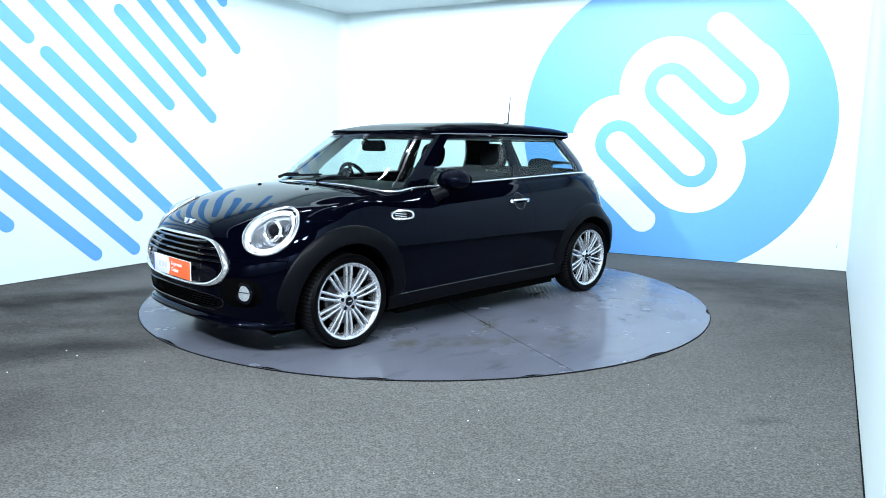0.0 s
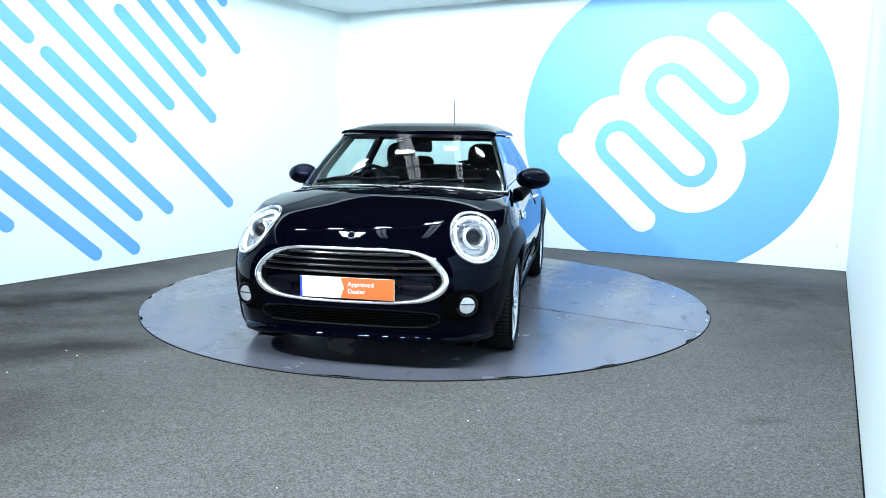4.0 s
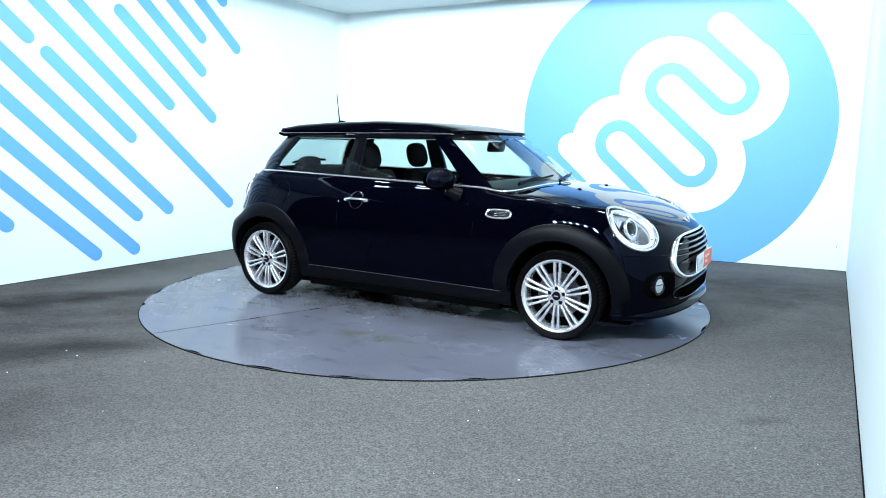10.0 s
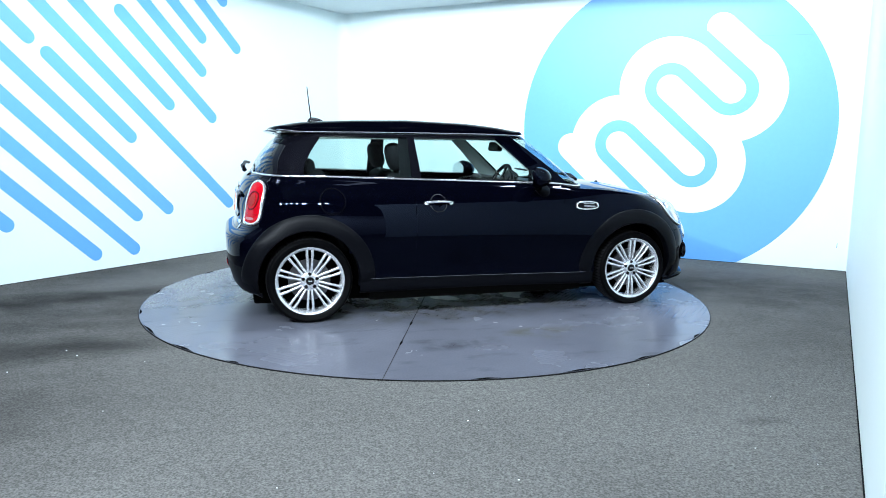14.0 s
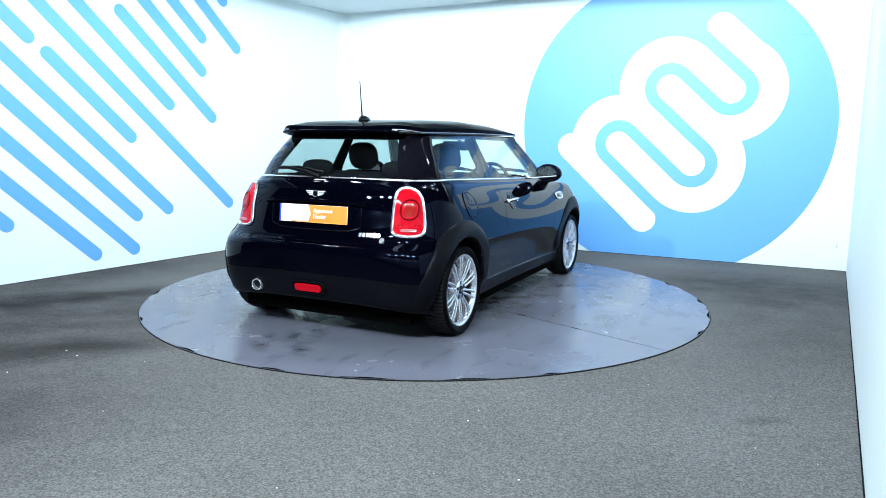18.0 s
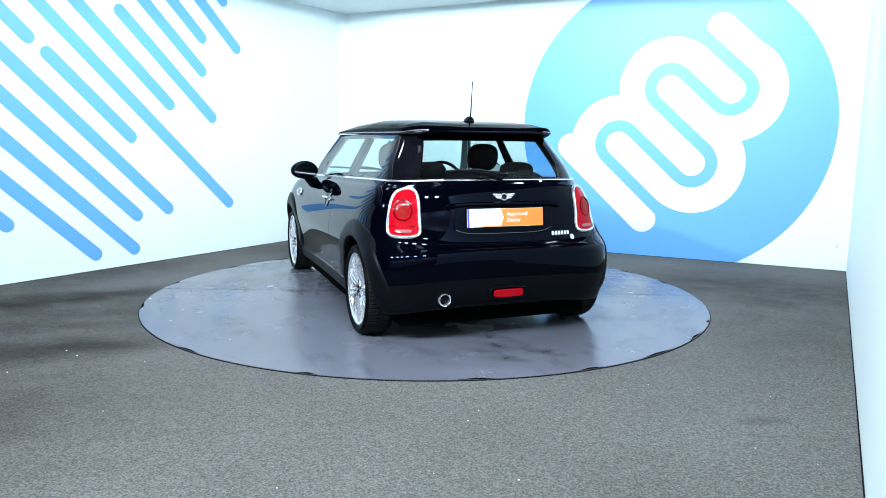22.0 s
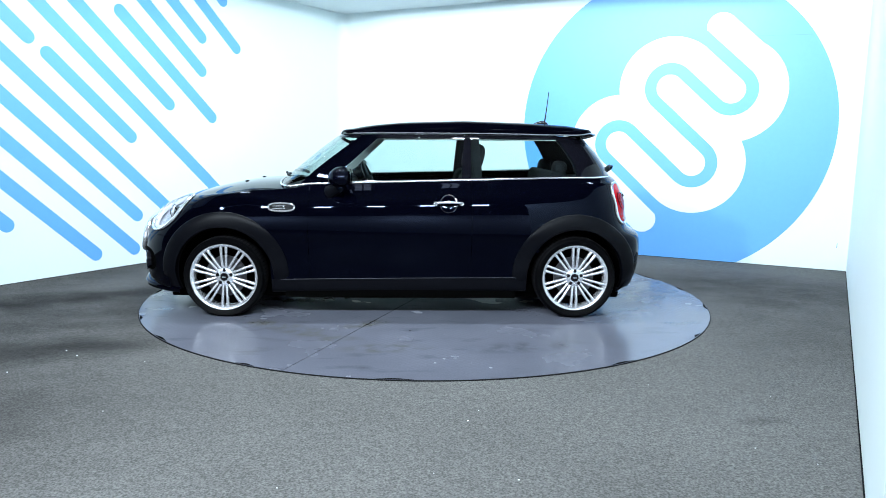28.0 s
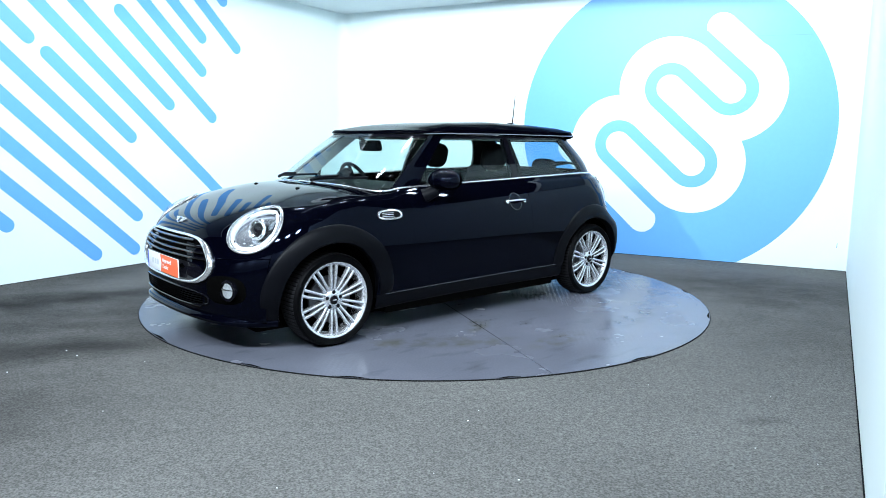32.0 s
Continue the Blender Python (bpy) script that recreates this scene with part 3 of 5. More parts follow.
def loft(rings, sub):
    """Catmull-Rom through the rings; sub steps between two."""
    rings = np.array(rings)
    out = []
    n = len(rings)
    for j in range(n - 1):
        p0, p1, p2, p3 = rings[max(j - 1, 0)], rings[j], rings[j + 1], rings[min(j + 2, n - 1)]
        for s in range(sub):
            t = s / sub
            out.append(0.5 * ((2 * p1) + (p2 - p0) * t + (2 * p0 - 5 * p1 + 4 * p2 - p3) * t * t + (3 * p1 - p0 - 3 * p2 + p3) * t ** 3))
    out.append(rings[-1])
    return np.array(out)


def whole(half):
    """Mirrors the half grid: column k in 0..2N-1 goes once round the car."""
    mir = half[:, 1:-1][:, ::-1].copy()
    mir[:, :, 1] *= -1
    return np.concatenate([half, mir], 1)


def grid_normals(G):
    du = np.roll(G, -1, 1) - np.roll(G, 1, 1)
    dv = np.gradient(G, axis=0)
    n = np.cross(du, dv)
    n /= np.linalg.norm(n, axis=2, keepdims=True) + 1e-12
    return n


HOOD_X = [0.70, 0.88, 1.05, 1.24, 1.42, 1.55, 1.70, 1.83, 1.93]
HOOD_Z = [0.958, 0.958, 0.955, 0.932, 0.894, 0.860, 0.812, 0.760, 0.705]


def hood_z(x, y):
    return float(np.interp(x, HOOD_X, HOOD_Z)) - 0.05 * (abs(y) / 0.72) ** 3


SUB = 4
RINGS = [contour(1.895, 0.205, 0.780, 0.785, 0.165, 0.185, -1.66, 0.225, nr=4.2, nf=2.9, bow=-0.015),
         contour(1.942, 0.218, 0.808, 0.815, 0.19, 0.205, -1.74, 0.245, nr=4.6, nf=3.0, bow=-0.022),
         contour(1.956, 0.280, 0.824, 0.832, 0.265, 0.295, -1.775, 0.33, nr=4.8, nf=3.0, bow=-0.026),
         contour(1.962, 0.365, 0.837, 0.842, 0.36, 0.39, -1.790, 0.42, nr=4.8, nf=3.0, bow=-0.026),
         contour(1.962, 0.455, 0.848, 0.851, 0.46, 0.48, -1.798, 0.51, nr=4.6, nf=3.0, bow=-0.013),
         contour(1.955, 0.540, 0.858, 0.857, 0.55, 0.575, -1.795, 0.592, nr=4.0, nf=2.85),
         contour(1.932, 0.625, 0.862, 0.852, 0.635, 0.655, -1.737, 0.628, nr=3.2, nf=2.6),
         contour(1.895, 0.700, 0.852, 0.838, 0.715, 0.745, -1.712, 0.705, nr=2.9, nf=2.35),
         contour(1.832, 0.755, 0.832, 0.818, 0.785, 0.825, -1.705, 0.810, nr=2.8, nf=2.2),
         contour(1.70, 0.812, 0.798, 0.786, 0.845, 0.89, -1.685, 0.905, nr=2.8, nf=2.1, k=0.98),
         contour(1.50, 0.873, 0.764, 0.744, 0.885, 0.95, -1.650, 0.975, nr=3.0, k=0.85),
         contour(1.20, 0.938, 0.742, 0.718, 0.908, 0.975, -1.625, 0.998, nr=2.9, k=0.55),
         contour(0.90, 0.957, 0.725, 0.702, 0.925, 1.000, -1.610, 1.012, nr=2.8, k=0.22)]
for j in (9, 10, 11, 12):
    for i in range(NF + 9):
        x, y, z0 = RINGS[j][i]
        wgt = 1.0 if i < NF else 1 - smooth01((i - NF) / 8)
        RINGS[j][i][2] = lerp(z0, hood_z(x, y), wgt * (0.6 if j == 9 else 1.0))
HALF = loft(RINGS, SUB)
BODY = whole(HALF)
BODY_N = grid_normals(BODY)
NK = BODY.shape[1]
ROW = lambda ring: ring * SUB
nrow = BODY.shape[0]
FLAT = [tuple(p) for p in BODY.reshape(-1, 3)]
QUADS = [(j * NK + k, j * NK + (k + 1) % NK, (j + 1) * NK + (k + 1) % NK, (j + 1) * NK + k) for j in range(nrow - 1) for k in range(NK)]
SHELL = BVHTree.FromPolygons(FLAT, QUADS)


def skin(origin, way):
    """Where a ray meets the body's shell: place and outward normal."""
    p, n, _, _ = SHELL.ray_cast(Vector(origin), Vector(way).normalized())
    if p is None:
        p, n, _, _ = SHELL.find_nearest(Vector(origin) + Vector(way).normalized() * 0.9)
    if n.dot(Vector(way)) > 0:
        n = -n
    return p, n


ARCH_R = 0.362
HOLES = []                    # (centre, radius): places where the panels are open
for sx in (1.2475, -1.2475):
    HOLES.append(("arch", sx, 0.29, ARCH_R))


def panel(name, G, N, j0, j1, k0, k1, material, label="", gap=0.002, depth=0.012, parent=None, holes=()):
    """A sheet of the grid, rows j0..j1 and columns k0..k1, with a folded edge that leaves a fine gap to its neighbours."""
    nk = G.shape[1]
    rows, cols = j1 - j0 + 1, k1 - k0 + 1
    P = np.array([[G[j, k % nk] for k in range(k0, k1 + 1)] for j in range(j0, j1 + 1)])
    Q = np.array([[N[j, k % nk] for k in range(k0, k1 + 1)] for j in range(j0, j1 + 1)])

    def pull(a, b):
        d = b - a
        ln = np.linalg.norm(d, axis=-1, keepdims=True) + 1e-9
        return a + d / ln * np.minimum(gap, ln * 0.5)
    P[0], P[-1] = pull(P[0], P[1]), pull(P[-1], P[-2])
    P[:, 0], P[:, -1] = pull(P[:, 0], P[:, 1]), pull(P[:, -1], P[:, -2])
    verts = [p for p in P.reshape(-1, 3)]
    norms = [q for q in Q.reshape(-1, 3)]
    faces = []
    for j in range(rows - 1):
        for k in range(cols - 1):
            c = (P[j, k] + P[j + 1, k + 1] + P[j + 1, k] + P[j, k + 1]) / 4
            cut = False
            for h in holes:
                if h[0] == "arch":
                    cut |= math.hypot(c[0] - h[1], c[2] - h[2]) < h[3]
                else:
                    d = Vector(c) - h[1]
                    cut |= (d.dot(h[2]) / h[4]) ** 2 + (d.dot(h[3]) / h[5]) ** 2 < 1 and abs(d.dot(h[2].cross(h[3]))) < 0.15
            if not cut:
                a = j * cols + k
                faces.append((a, a + 1, a + cols + 1, a + cols))
    border = [(0, k) for k in range(cols)] + [(j, cols - 1) for j in range(1, rows)] + [(rows - 1, k) for k in range(cols - 2, -1, -1)] + [(j, 0) for j in range(rows - 2, 0, -1)]
    base = len(verts)
    for j, k in border:
        verts.append(P[j, k] - Q[j, k] * depth)
        norms.append(Q[j, k])
    used = {frozenset(e) for f in faces for e in zip(f, f[1:] + f[:1])}
    nb = len(border)
    for i in range(nb):
        (j, k), (jj, kk) = border[i], border[(i + 1) % nb]
        a, b = j * cols + k, jj * cols + kk
        if frozenset((a, b)) in used:
            faces.append((a, base + i, base + (i + 1) % nb, b))
    return clink(name, verts, faces, material, parent, label, normals=norms)


# column numbers of the panel lines
def col_x(x):
    return NF + min(range(len(SIDE_X)), key=lambda i: abs(SIDE_X[i] - x))


KD1, KD2 = col_x(0.65), col_x(-0.50)
KB = NF - 7                         # bumper meets the front wing
KT = NCOL - 12                      # tailgate's edge on the left
L = lambda k: k
Rt = lambda k: NK - k               # the same column on the right side
R_SILL, R_HOOD, R_BELT, R_TAIL = ROW(2), ROW(8), ROW(12), ROW(6)
HL_C, HL_N = skin((2.6, 0.648, 0.735), (-1, 0.0, 0.0))


def lamp_axes(n):
    across = Vector((0, 0, 1)).cross(n).normalized()
    return across, n.cross(across).normalized()


def side_point(p, s):
    return Vector((p[0], p[1] * s, p[2]))


HL_N = Vector((0.93, 0.30, 0.22)).normalized()
hl_holes = []
for s in (1, -1):
    c, n = side_point(HL_C, s), side_point(HL_N, s)
    u, v = lamp_axes(n)
    hl_holes.append(("lamp", c, u, v, 0.118, 0.132))
allholes = HOLES + hl_holes
R_NOSE = ROW(5) + 1
panel("bonnet", BODY, BODY_N, R_HOOD, R_BELT, -(KD1 - 1), KD1 - 1, M_PAINT, "glossy black bonnet", holes=allholes, gap=0.0)
panel("bonnet_front", BODY, BODY_N, R_NOSE, R_HOOD, -KB, KB, M_PAINT, "glossy black rounded nose of the bonnet", holes=allholes, gap=0.0)
panel("front_bumper", BODY, BODY_N, 0, R_NOSE, -KB, KB, M_PAINT, "glossy black front bumper", holes=allholes)
for s, f in ((1, L), (-1, Rt)):
    a, b = sorted((f(KB), f(KD1)))
    panel("front_wing", BODY, BODY_N, R_SILL, R_HOOD, a, b, M_PAINT, "glossy black front wing", holes=allholes)
    a, b = sorted((f(KD1 - 1), f(KD1)))
    panel("scuttle_panel", BODY, BODY_N, R_HOOD, R_BELT, a, b, M_PAINT, gap=0.001)
    a, b = sorted((f(KD1), f(KD2)))
    panel("door", BODY, BODY_N, R_SILL, R_BELT, a, b, M_PAINT, "glossy black door")
    a, b = sorted((f(KD2), f(KT)))
    panel("rear_quarter", BODY, BODY_N, R_SILL, R_BELT, a, b, M_PAINT, "glossy black rear quarter", holes=allholes)
    a, b = sorted((f(col_x(0.92)), f(col_x(-0.90))))
    panel("sill", BODY, BODY_N, 0, R_SILL, a, b, M_PLASTIC, "black plastic sill", holes=HOLES)
panel("rear_bumper", BODY, BODY_N, ROW(3), R_TAIL, KT, NK - KT, M_PAINT, "glossy black rear bumper", holes=HOLES)
panel("rear_valance", BODY, BODY_N, 0, ROW(3), KT, NK - KT, M_PLASTIC, "black plastic rear valance", holes=HOLES)
panel("tailgate", BODY, BODY_N, R_TAIL, R_BELT, KT, NK - KT, M_PAINT, "glossy black tailgate")

# greenhouse: belt, glass, gutter, roof
GR = [contour(0.915, 0.950, 0.718, 0.695, 0.922, 0.998, -1.600, 1.008, nr=2.8, k=0.22),
      contour(0.79, 1.060, 0.690, 0.650, 1.030, 1.090, -1.555, 1.100, nf=2.5, nr=3.0, k=0.18, xa=0.55, x2=-1.18),
      contour(0.635, 1.190, 0.635, 0.588, 1.165, 1.195, -1.475, 1.205, nf=2.5, nr=3.2, k=0.14, xa=0.40, x2=-1.12),
      contour(0.485, 1.300, 0.574, 0.532, 1.296, 1.298, -1.380, 1.300, nf=2.5, nr=3.4, k=0.10, xa=0.245, x2=-1.04)]
GLASSG = whole(loft(GR, SUB))
GLASSG_N = grid_normals(GLASSG)
ROOF_X = [-1.50, -1.38, -1.24, -0.92, -0.46, 0.0, 0.23, 0.46, 0.50]
ROOF_Z = [1.330, 1.356, 1.380, 1.398, 1.408, 1.391, 1.367, 1.324, 1.312]


def roof_ring(f, drop, grow=0.0):
    c = contour(0.485, 1.31, 0.586 + grow, 0.546 + grow, 1.315, 1.312, -1.47, 1.33, nf=2.5, nr=3.0, k=0.10, xa=0.26)
    for p in c:
        p[0] = lerp(-0.45, p[0], f)
        p[1] *= f
        zc = float(np.interp(p[0], ROOF_X, ROOF_Z))
        if f < 1:
            p[2] = zc - (zc - 1.315) * min(1, abs(p[1]) / (0.586 - 0.040 * min(1, max(0, (1.2 - (p[0] + 0.75) * 1.3) / 2.4)))) ** 7
        else:
            p[2] = min(p[2], zc - 0.012)
        p[2] -= drop
    return c


RR = [roof_ring(0.965, 0.022), roof_ring(0.995, 0.018), roof_ring(1.0, 0.004), roof_ring(0.985, 0.0), roof_ring(0.95, 0.0), roof_ring(0.90, 0.0), roof_ring(0.83, 0), roof_ring(0.70, 0), roof_ring(0.45, 0), roof_ring(0.02, 0)]
ROOFG = whole(loft(RR, 3))
ROOFG_N = grid_normals(ROOFG)
v = [p for p in ROOFG.reshape(-1, 3)]
nk = ROOFG.shape[1]
clink("roof", v, [(j * nk + k, j * nk + (k + 1) % nk, (j + 1) * nk + (k + 1) % nk, (j + 1) * nk + k) for j in range(ROOFG.shape[0] - 1) for k in range(nk)], M_PAINT_DIMMED, None, "glossy black roof with a rear spoiler lip", normals=[n for n in ROOFG_N.reshape(-1, 3)])
clink("headlining", [p - np.array((0, 0, 0.03)) for p in ROOFG[12:].reshape(-1, 3)], [(j * nk + k, (j + 1) * nk + k, (j + 1) * nk + (k + 1) % nk, j * nk + (k + 1) % nk) for j in range(ROOFG.shape[0] - 13) for k in range(nk)], M_LINING, None, "pale grey headlining")
GT = GLASSG.shape[0] - 1
KA = NF + 2
KA2 = col_x(0.65) + 2
KB1 = col_x(-0.43)
KB2 = KB1 + 1
KC = col_x(-1.2) + 1
KR = NCOL - 8
panel("windscreen", GLASSG, GLASSG_N, 0, GT - 1, -KA, KA, M_GLASS, "clear windscreen", depth=0.004)
panel("windscreen_border", GLASSG, GLASSG_N, GT - 1, GT, -KA, KA, M_GLOSSBLACK, "black glass border", gap=0.0005, depth=0.004)
panel("rear_window", GLASSG, GLASSG_N, 1, GT - 2, KR, NK - KR, M_GLASS_REAR, "tinted rear window", depth=0.004)
panel("rear_window_border", GLASSG, GLASSG_N, GT - 2, GT, KR, NK - KR, M_GLOSSBLACK, "black glass border", gap=0.0005, depth=0.004)
panel("rear_window_sill", GLASSG, GLASSG_N, 0, 1, KR, NK - KR, M_GLOSSBLACK, "", gap=0.0005, depth=0.004)
for s, f in ((1, L), (-1, Rt)):
    for nm, k0, k1, j0, j1, mt in (("windscreen_pillar", KA, KA2, 0, GT, M_PAINT), ("door_window", KA2, KB1, 1, GT - 1, M_GLASS), ("door_window_frame", KA2, KB1, GT - 1, GT, M_GLOSSBLACK), ("door_window_seal", KA2, KB1, 0, 1, M_GLOSSBLACK),
                                   ("door_pillar", KB1, KB2, 0, GT, M_GLOSSBLACK), ("quarter_window", KB2, KC, 1, GT - 1, M_GLASS), ("quarter_window_frame", KB2, KC, GT - 1, GT, M_GLOSSBLACK), ("quarter_window_seal", KB2, KC, 0, 1, M_GLOSSBLACK),
                                   ("rear_pillar", KC, KR, 0, GT, M_GLOSSBLACK)):
        a, b = sorted((f(k0), f(k1)))
        panel(nm, GLASSG, GLASSG_N, j0, j1, a, b, mt, gap=0.0008, depth=0.004 if mt is M_GLASS else 0.02)


# ---- wheels ----
def wheel(x, y, name):
    s = 1 if y > 0 else -1
    w = new(name)
    w.parent = car
    zc, tr = (0.285, 0.2875) if x > 0 else (0.292, 0.2945)
    w.matrix_basis = Matrix.Translation(OFF + Vector((x, y, zc))) @ (Matrix.Rotation(math.pi, 4, "Z") if s < 0 else Matrix())
    # the outer face looks along +y
    tyre = [(0.222, -0.165), (0.238, -0.185), (0.272, -0.195), (tr - 0.0095, -0.185), (tr - 0.0015, -0.165), (tr, -0.148), (tr - 0.006, -0.147), (tr - 0.006, -0.141), (tr, -0.140), (tr, -0.113), (tr - 0.006, -0.112), (tr - 0.006, -0.105), (tr, -0.104), (tr, -0.078), (tr - 0.006, -0.077), (tr - 0.006, -0.070), (tr, -0.069), (tr - 0.0015, -0.035), (tr - 0.0085, -0.015), (0.271, -0.003), (0.25, -0.008), (0.236, -0.016), (0.228, -0.03)]
    part("tyre", lathe(tyre, 72), M_TYRE, w, "black low-profile tyre")
    # shoulder band with its tread blocks
    bmt = bmesh.new()
    rows = []
    for k in range(288):
        a = 2 * math.pi * k / 288
        r = tr + 0.0008 if k % 4 < 3 else tr - 0.0025
        rows.append([bmt.verts.new(((r - d) * math.cos(a), y, (r - d) * math.sin(a))) for y, d in ((-0.174, 0.006), (-0.150, 0.0), (-0.066, 0.0), (-0.036, 0.0008), (-0.020, 0.0055))])
    for k in range(288):
        for j in range(4):
            bmt.faces.new((rows[k][j], rows[k][j + 1], rows[(k + 1) % 288][j + 1], rows[(k + 1) % 288][j]))
    bmesh.ops.recalc_face_normals(bmt, faces=bmt.faces)
    part("tread", bmt, M_TREAD_LIT, w, "dull black tread", smooth=False)
    rim = [(0.222, -0.16), (0.215, -0.10), (0.210, -0.05), (0.214, -0.030), (0.221, -0.020), (0.231, -0.014), (0.236, -0.014), (0.236, -0.020), (0.230, -0.036)]
    part("rim", lathe(rim, 72), M_ALLOY, w, "silver alloy rim")
    part("brake_disc", lathe([(0.02, -0.075), (0.145, -0.075), (0.145, -0.095), (0.02, -0.095)], 40), M_DISC, w, "steel brake disc")
    # black disc stands in for the shaded depth behind the spokes
    part("wheel_shade_disc", lathe([(0.0, -0.12), (0.214, -0.12)], 40), M_MATTBLACK, w)
    hub = [(0.0, -0.028), (0.030, -0.028), (0.056, -0.029), (0.066, -0.036), (0.078, -0.075)]
    part("hub", lathe(hub, 40), M_ALLOY, w, "silver hub")
    part("centre_cap", lathe([(0.0, -0.020), (0.024, -0.021), (0.028, -0.026)], 24), M_GLOSSBLACK, w, "black centre cap")
    part("cap_mark", box((0.026, 0.002, 0.007), (0, -0.0195, 0), 0.0008), M_ALLOY, w, "small silver bar on the cap")
    for k in range(5):
        a = 2 * math.pi * k / 5 + math.pi / 2
        bmb = bmesh.new()
        bmesh.ops.create_cone(bmb, cap_ends=True, segments=12, radius1=0.0125, radius2=0.0125, depth=0.012, matrix=Matrix.Translation((0.049 * math.cos(a), -0.0335, 0.049 * math.sin(a))) @ Matrix.Rotation(math.pi / 2, 4, "X"))
        part("wheel_bolt", bmb, M_GLOSSBLACK, w, "dark recessed wheel bolt")
    for k in range(10):
        a = 2 * math.pi * (k + 0.5) / 10
        bmk = bmesh.new()
        for off in (-0.0185, 0.0185):
            sec = []
            for r, wd, d0 in ((0.058, 0.0080, -0.034), (0.11, 0.0075, -0.026), (0.17, 0.0076, -0.021), (0.224, 0.0095, -0.022)):
                o = off * (0.58 + 0.42 * min(1.0, (r - 0.058) / 0.12))
                sec.append([bmk.verts.new((r, d, o + q)) for q, d in ((-wd, d0 - 0.028), (-wd, d0 - 0.003), (-wd * 0.5, d0), (wd * 0.5, d0), (wd, d0 - 0.003), (wd, d0 - 0.028))])
            for i in range(3):
                for j in range(5):
                    bmk.faces.new((sec[i][j], sec[i][j + 1], sec[i + 1][j + 1], sec[i + 1][j]))
        bmesh.ops.rotate(bmk, verts=bmk.verts, cent=(0, 0, 0), matrix=Matrix.Rotation(a, 3, "Y"))
        bmesh.ops.recalc_face_normals(bmk, faces=bmk.faces)
        part("double_spoke", bmk, M_ALLOY, w)
    return w


for wx in (1.2475, -1.2475):
    for s in (1, -1):
        wheel(wx, 0.851 * s, "front_wheel" if wx > 0 else "rear_wheel")

# floor pan that closes the car below
cpart("floor_pan", box((3.3, 1.30, 0.10), (0.03, 0, 0.160), 0.02), M_MATTBLACK, None, "dark underbody")
for s in (1, -1):
    cpart("sill_box", box((1.66, 0.17, 0.09), (0, s * 0.70, 0.172), 0.02), M_MATTBLACK, None, "dark underbody box beside the sill")


# ---- trim and fittings that lie on the body ----
def rounded(hw, hh, power=2.6, n=48):
    """A superellipse outline."""
    out = []
    for k in range(n):
        a = 2 * math.pi * k / n
        c, s = math.cos(a), math.sin(a)
        out.append((math.copysign(abs(c) ** (2 / power), c) * hw, math.copysign(abs(s) ** (2 / power), s) * hh))
    return out


def on_skin(c, u, v, n, x, y, h=0.0):
    """A point of the shell below the place (x, y) of the plane through c, raised by h."""
    p, q = skin(c + u * x + v * y + n * 0.6, -n)
    return p + q * h


def cover(outline, c, u, v, n, heights):
    """A sheet laid on the body inside an outline; heights from the rim to the middle."""
    bm = bmesh.new()
    rows = []
    m = len(heights)
    for i, h in enumerate(heights):
        f = 1 - i / m * 0.98
        if i < 2:
            f = 1 - 0.03 * i
        rows.append([bm.verts.new(on_skin(c, u, v, n, x * f, y * f, h)) for x, y in outline])
    k = len(outline)
    for i in range(m - 1):
        for j in range(k):
            bm.faces.new((rows[i][j], rows[i][(j + 1) % k], rows[i + 1][(j + 1) % k], rows[i + 1][j]))
    bm.faces.new(rows[-1])
    bmesh.ops.recalc_face_normals(bm, faces=bm.faces)
    return bm


def trim(outline, c, u, v, n, r, h, nseg=8):
    return tube([on_skin(c, u, v, n, x, y, h) for x, y in outline], r, nseg, closed=True)


def group(name, label=""):
    e = new(name)
    e.parent = car
    e.location = OFF
    if label:
        e["label"] = label
    return e


X, Y, Z = Vector((1, 0, 0)), Vector((0, 1, 0)), Vector((0, 0, 1))

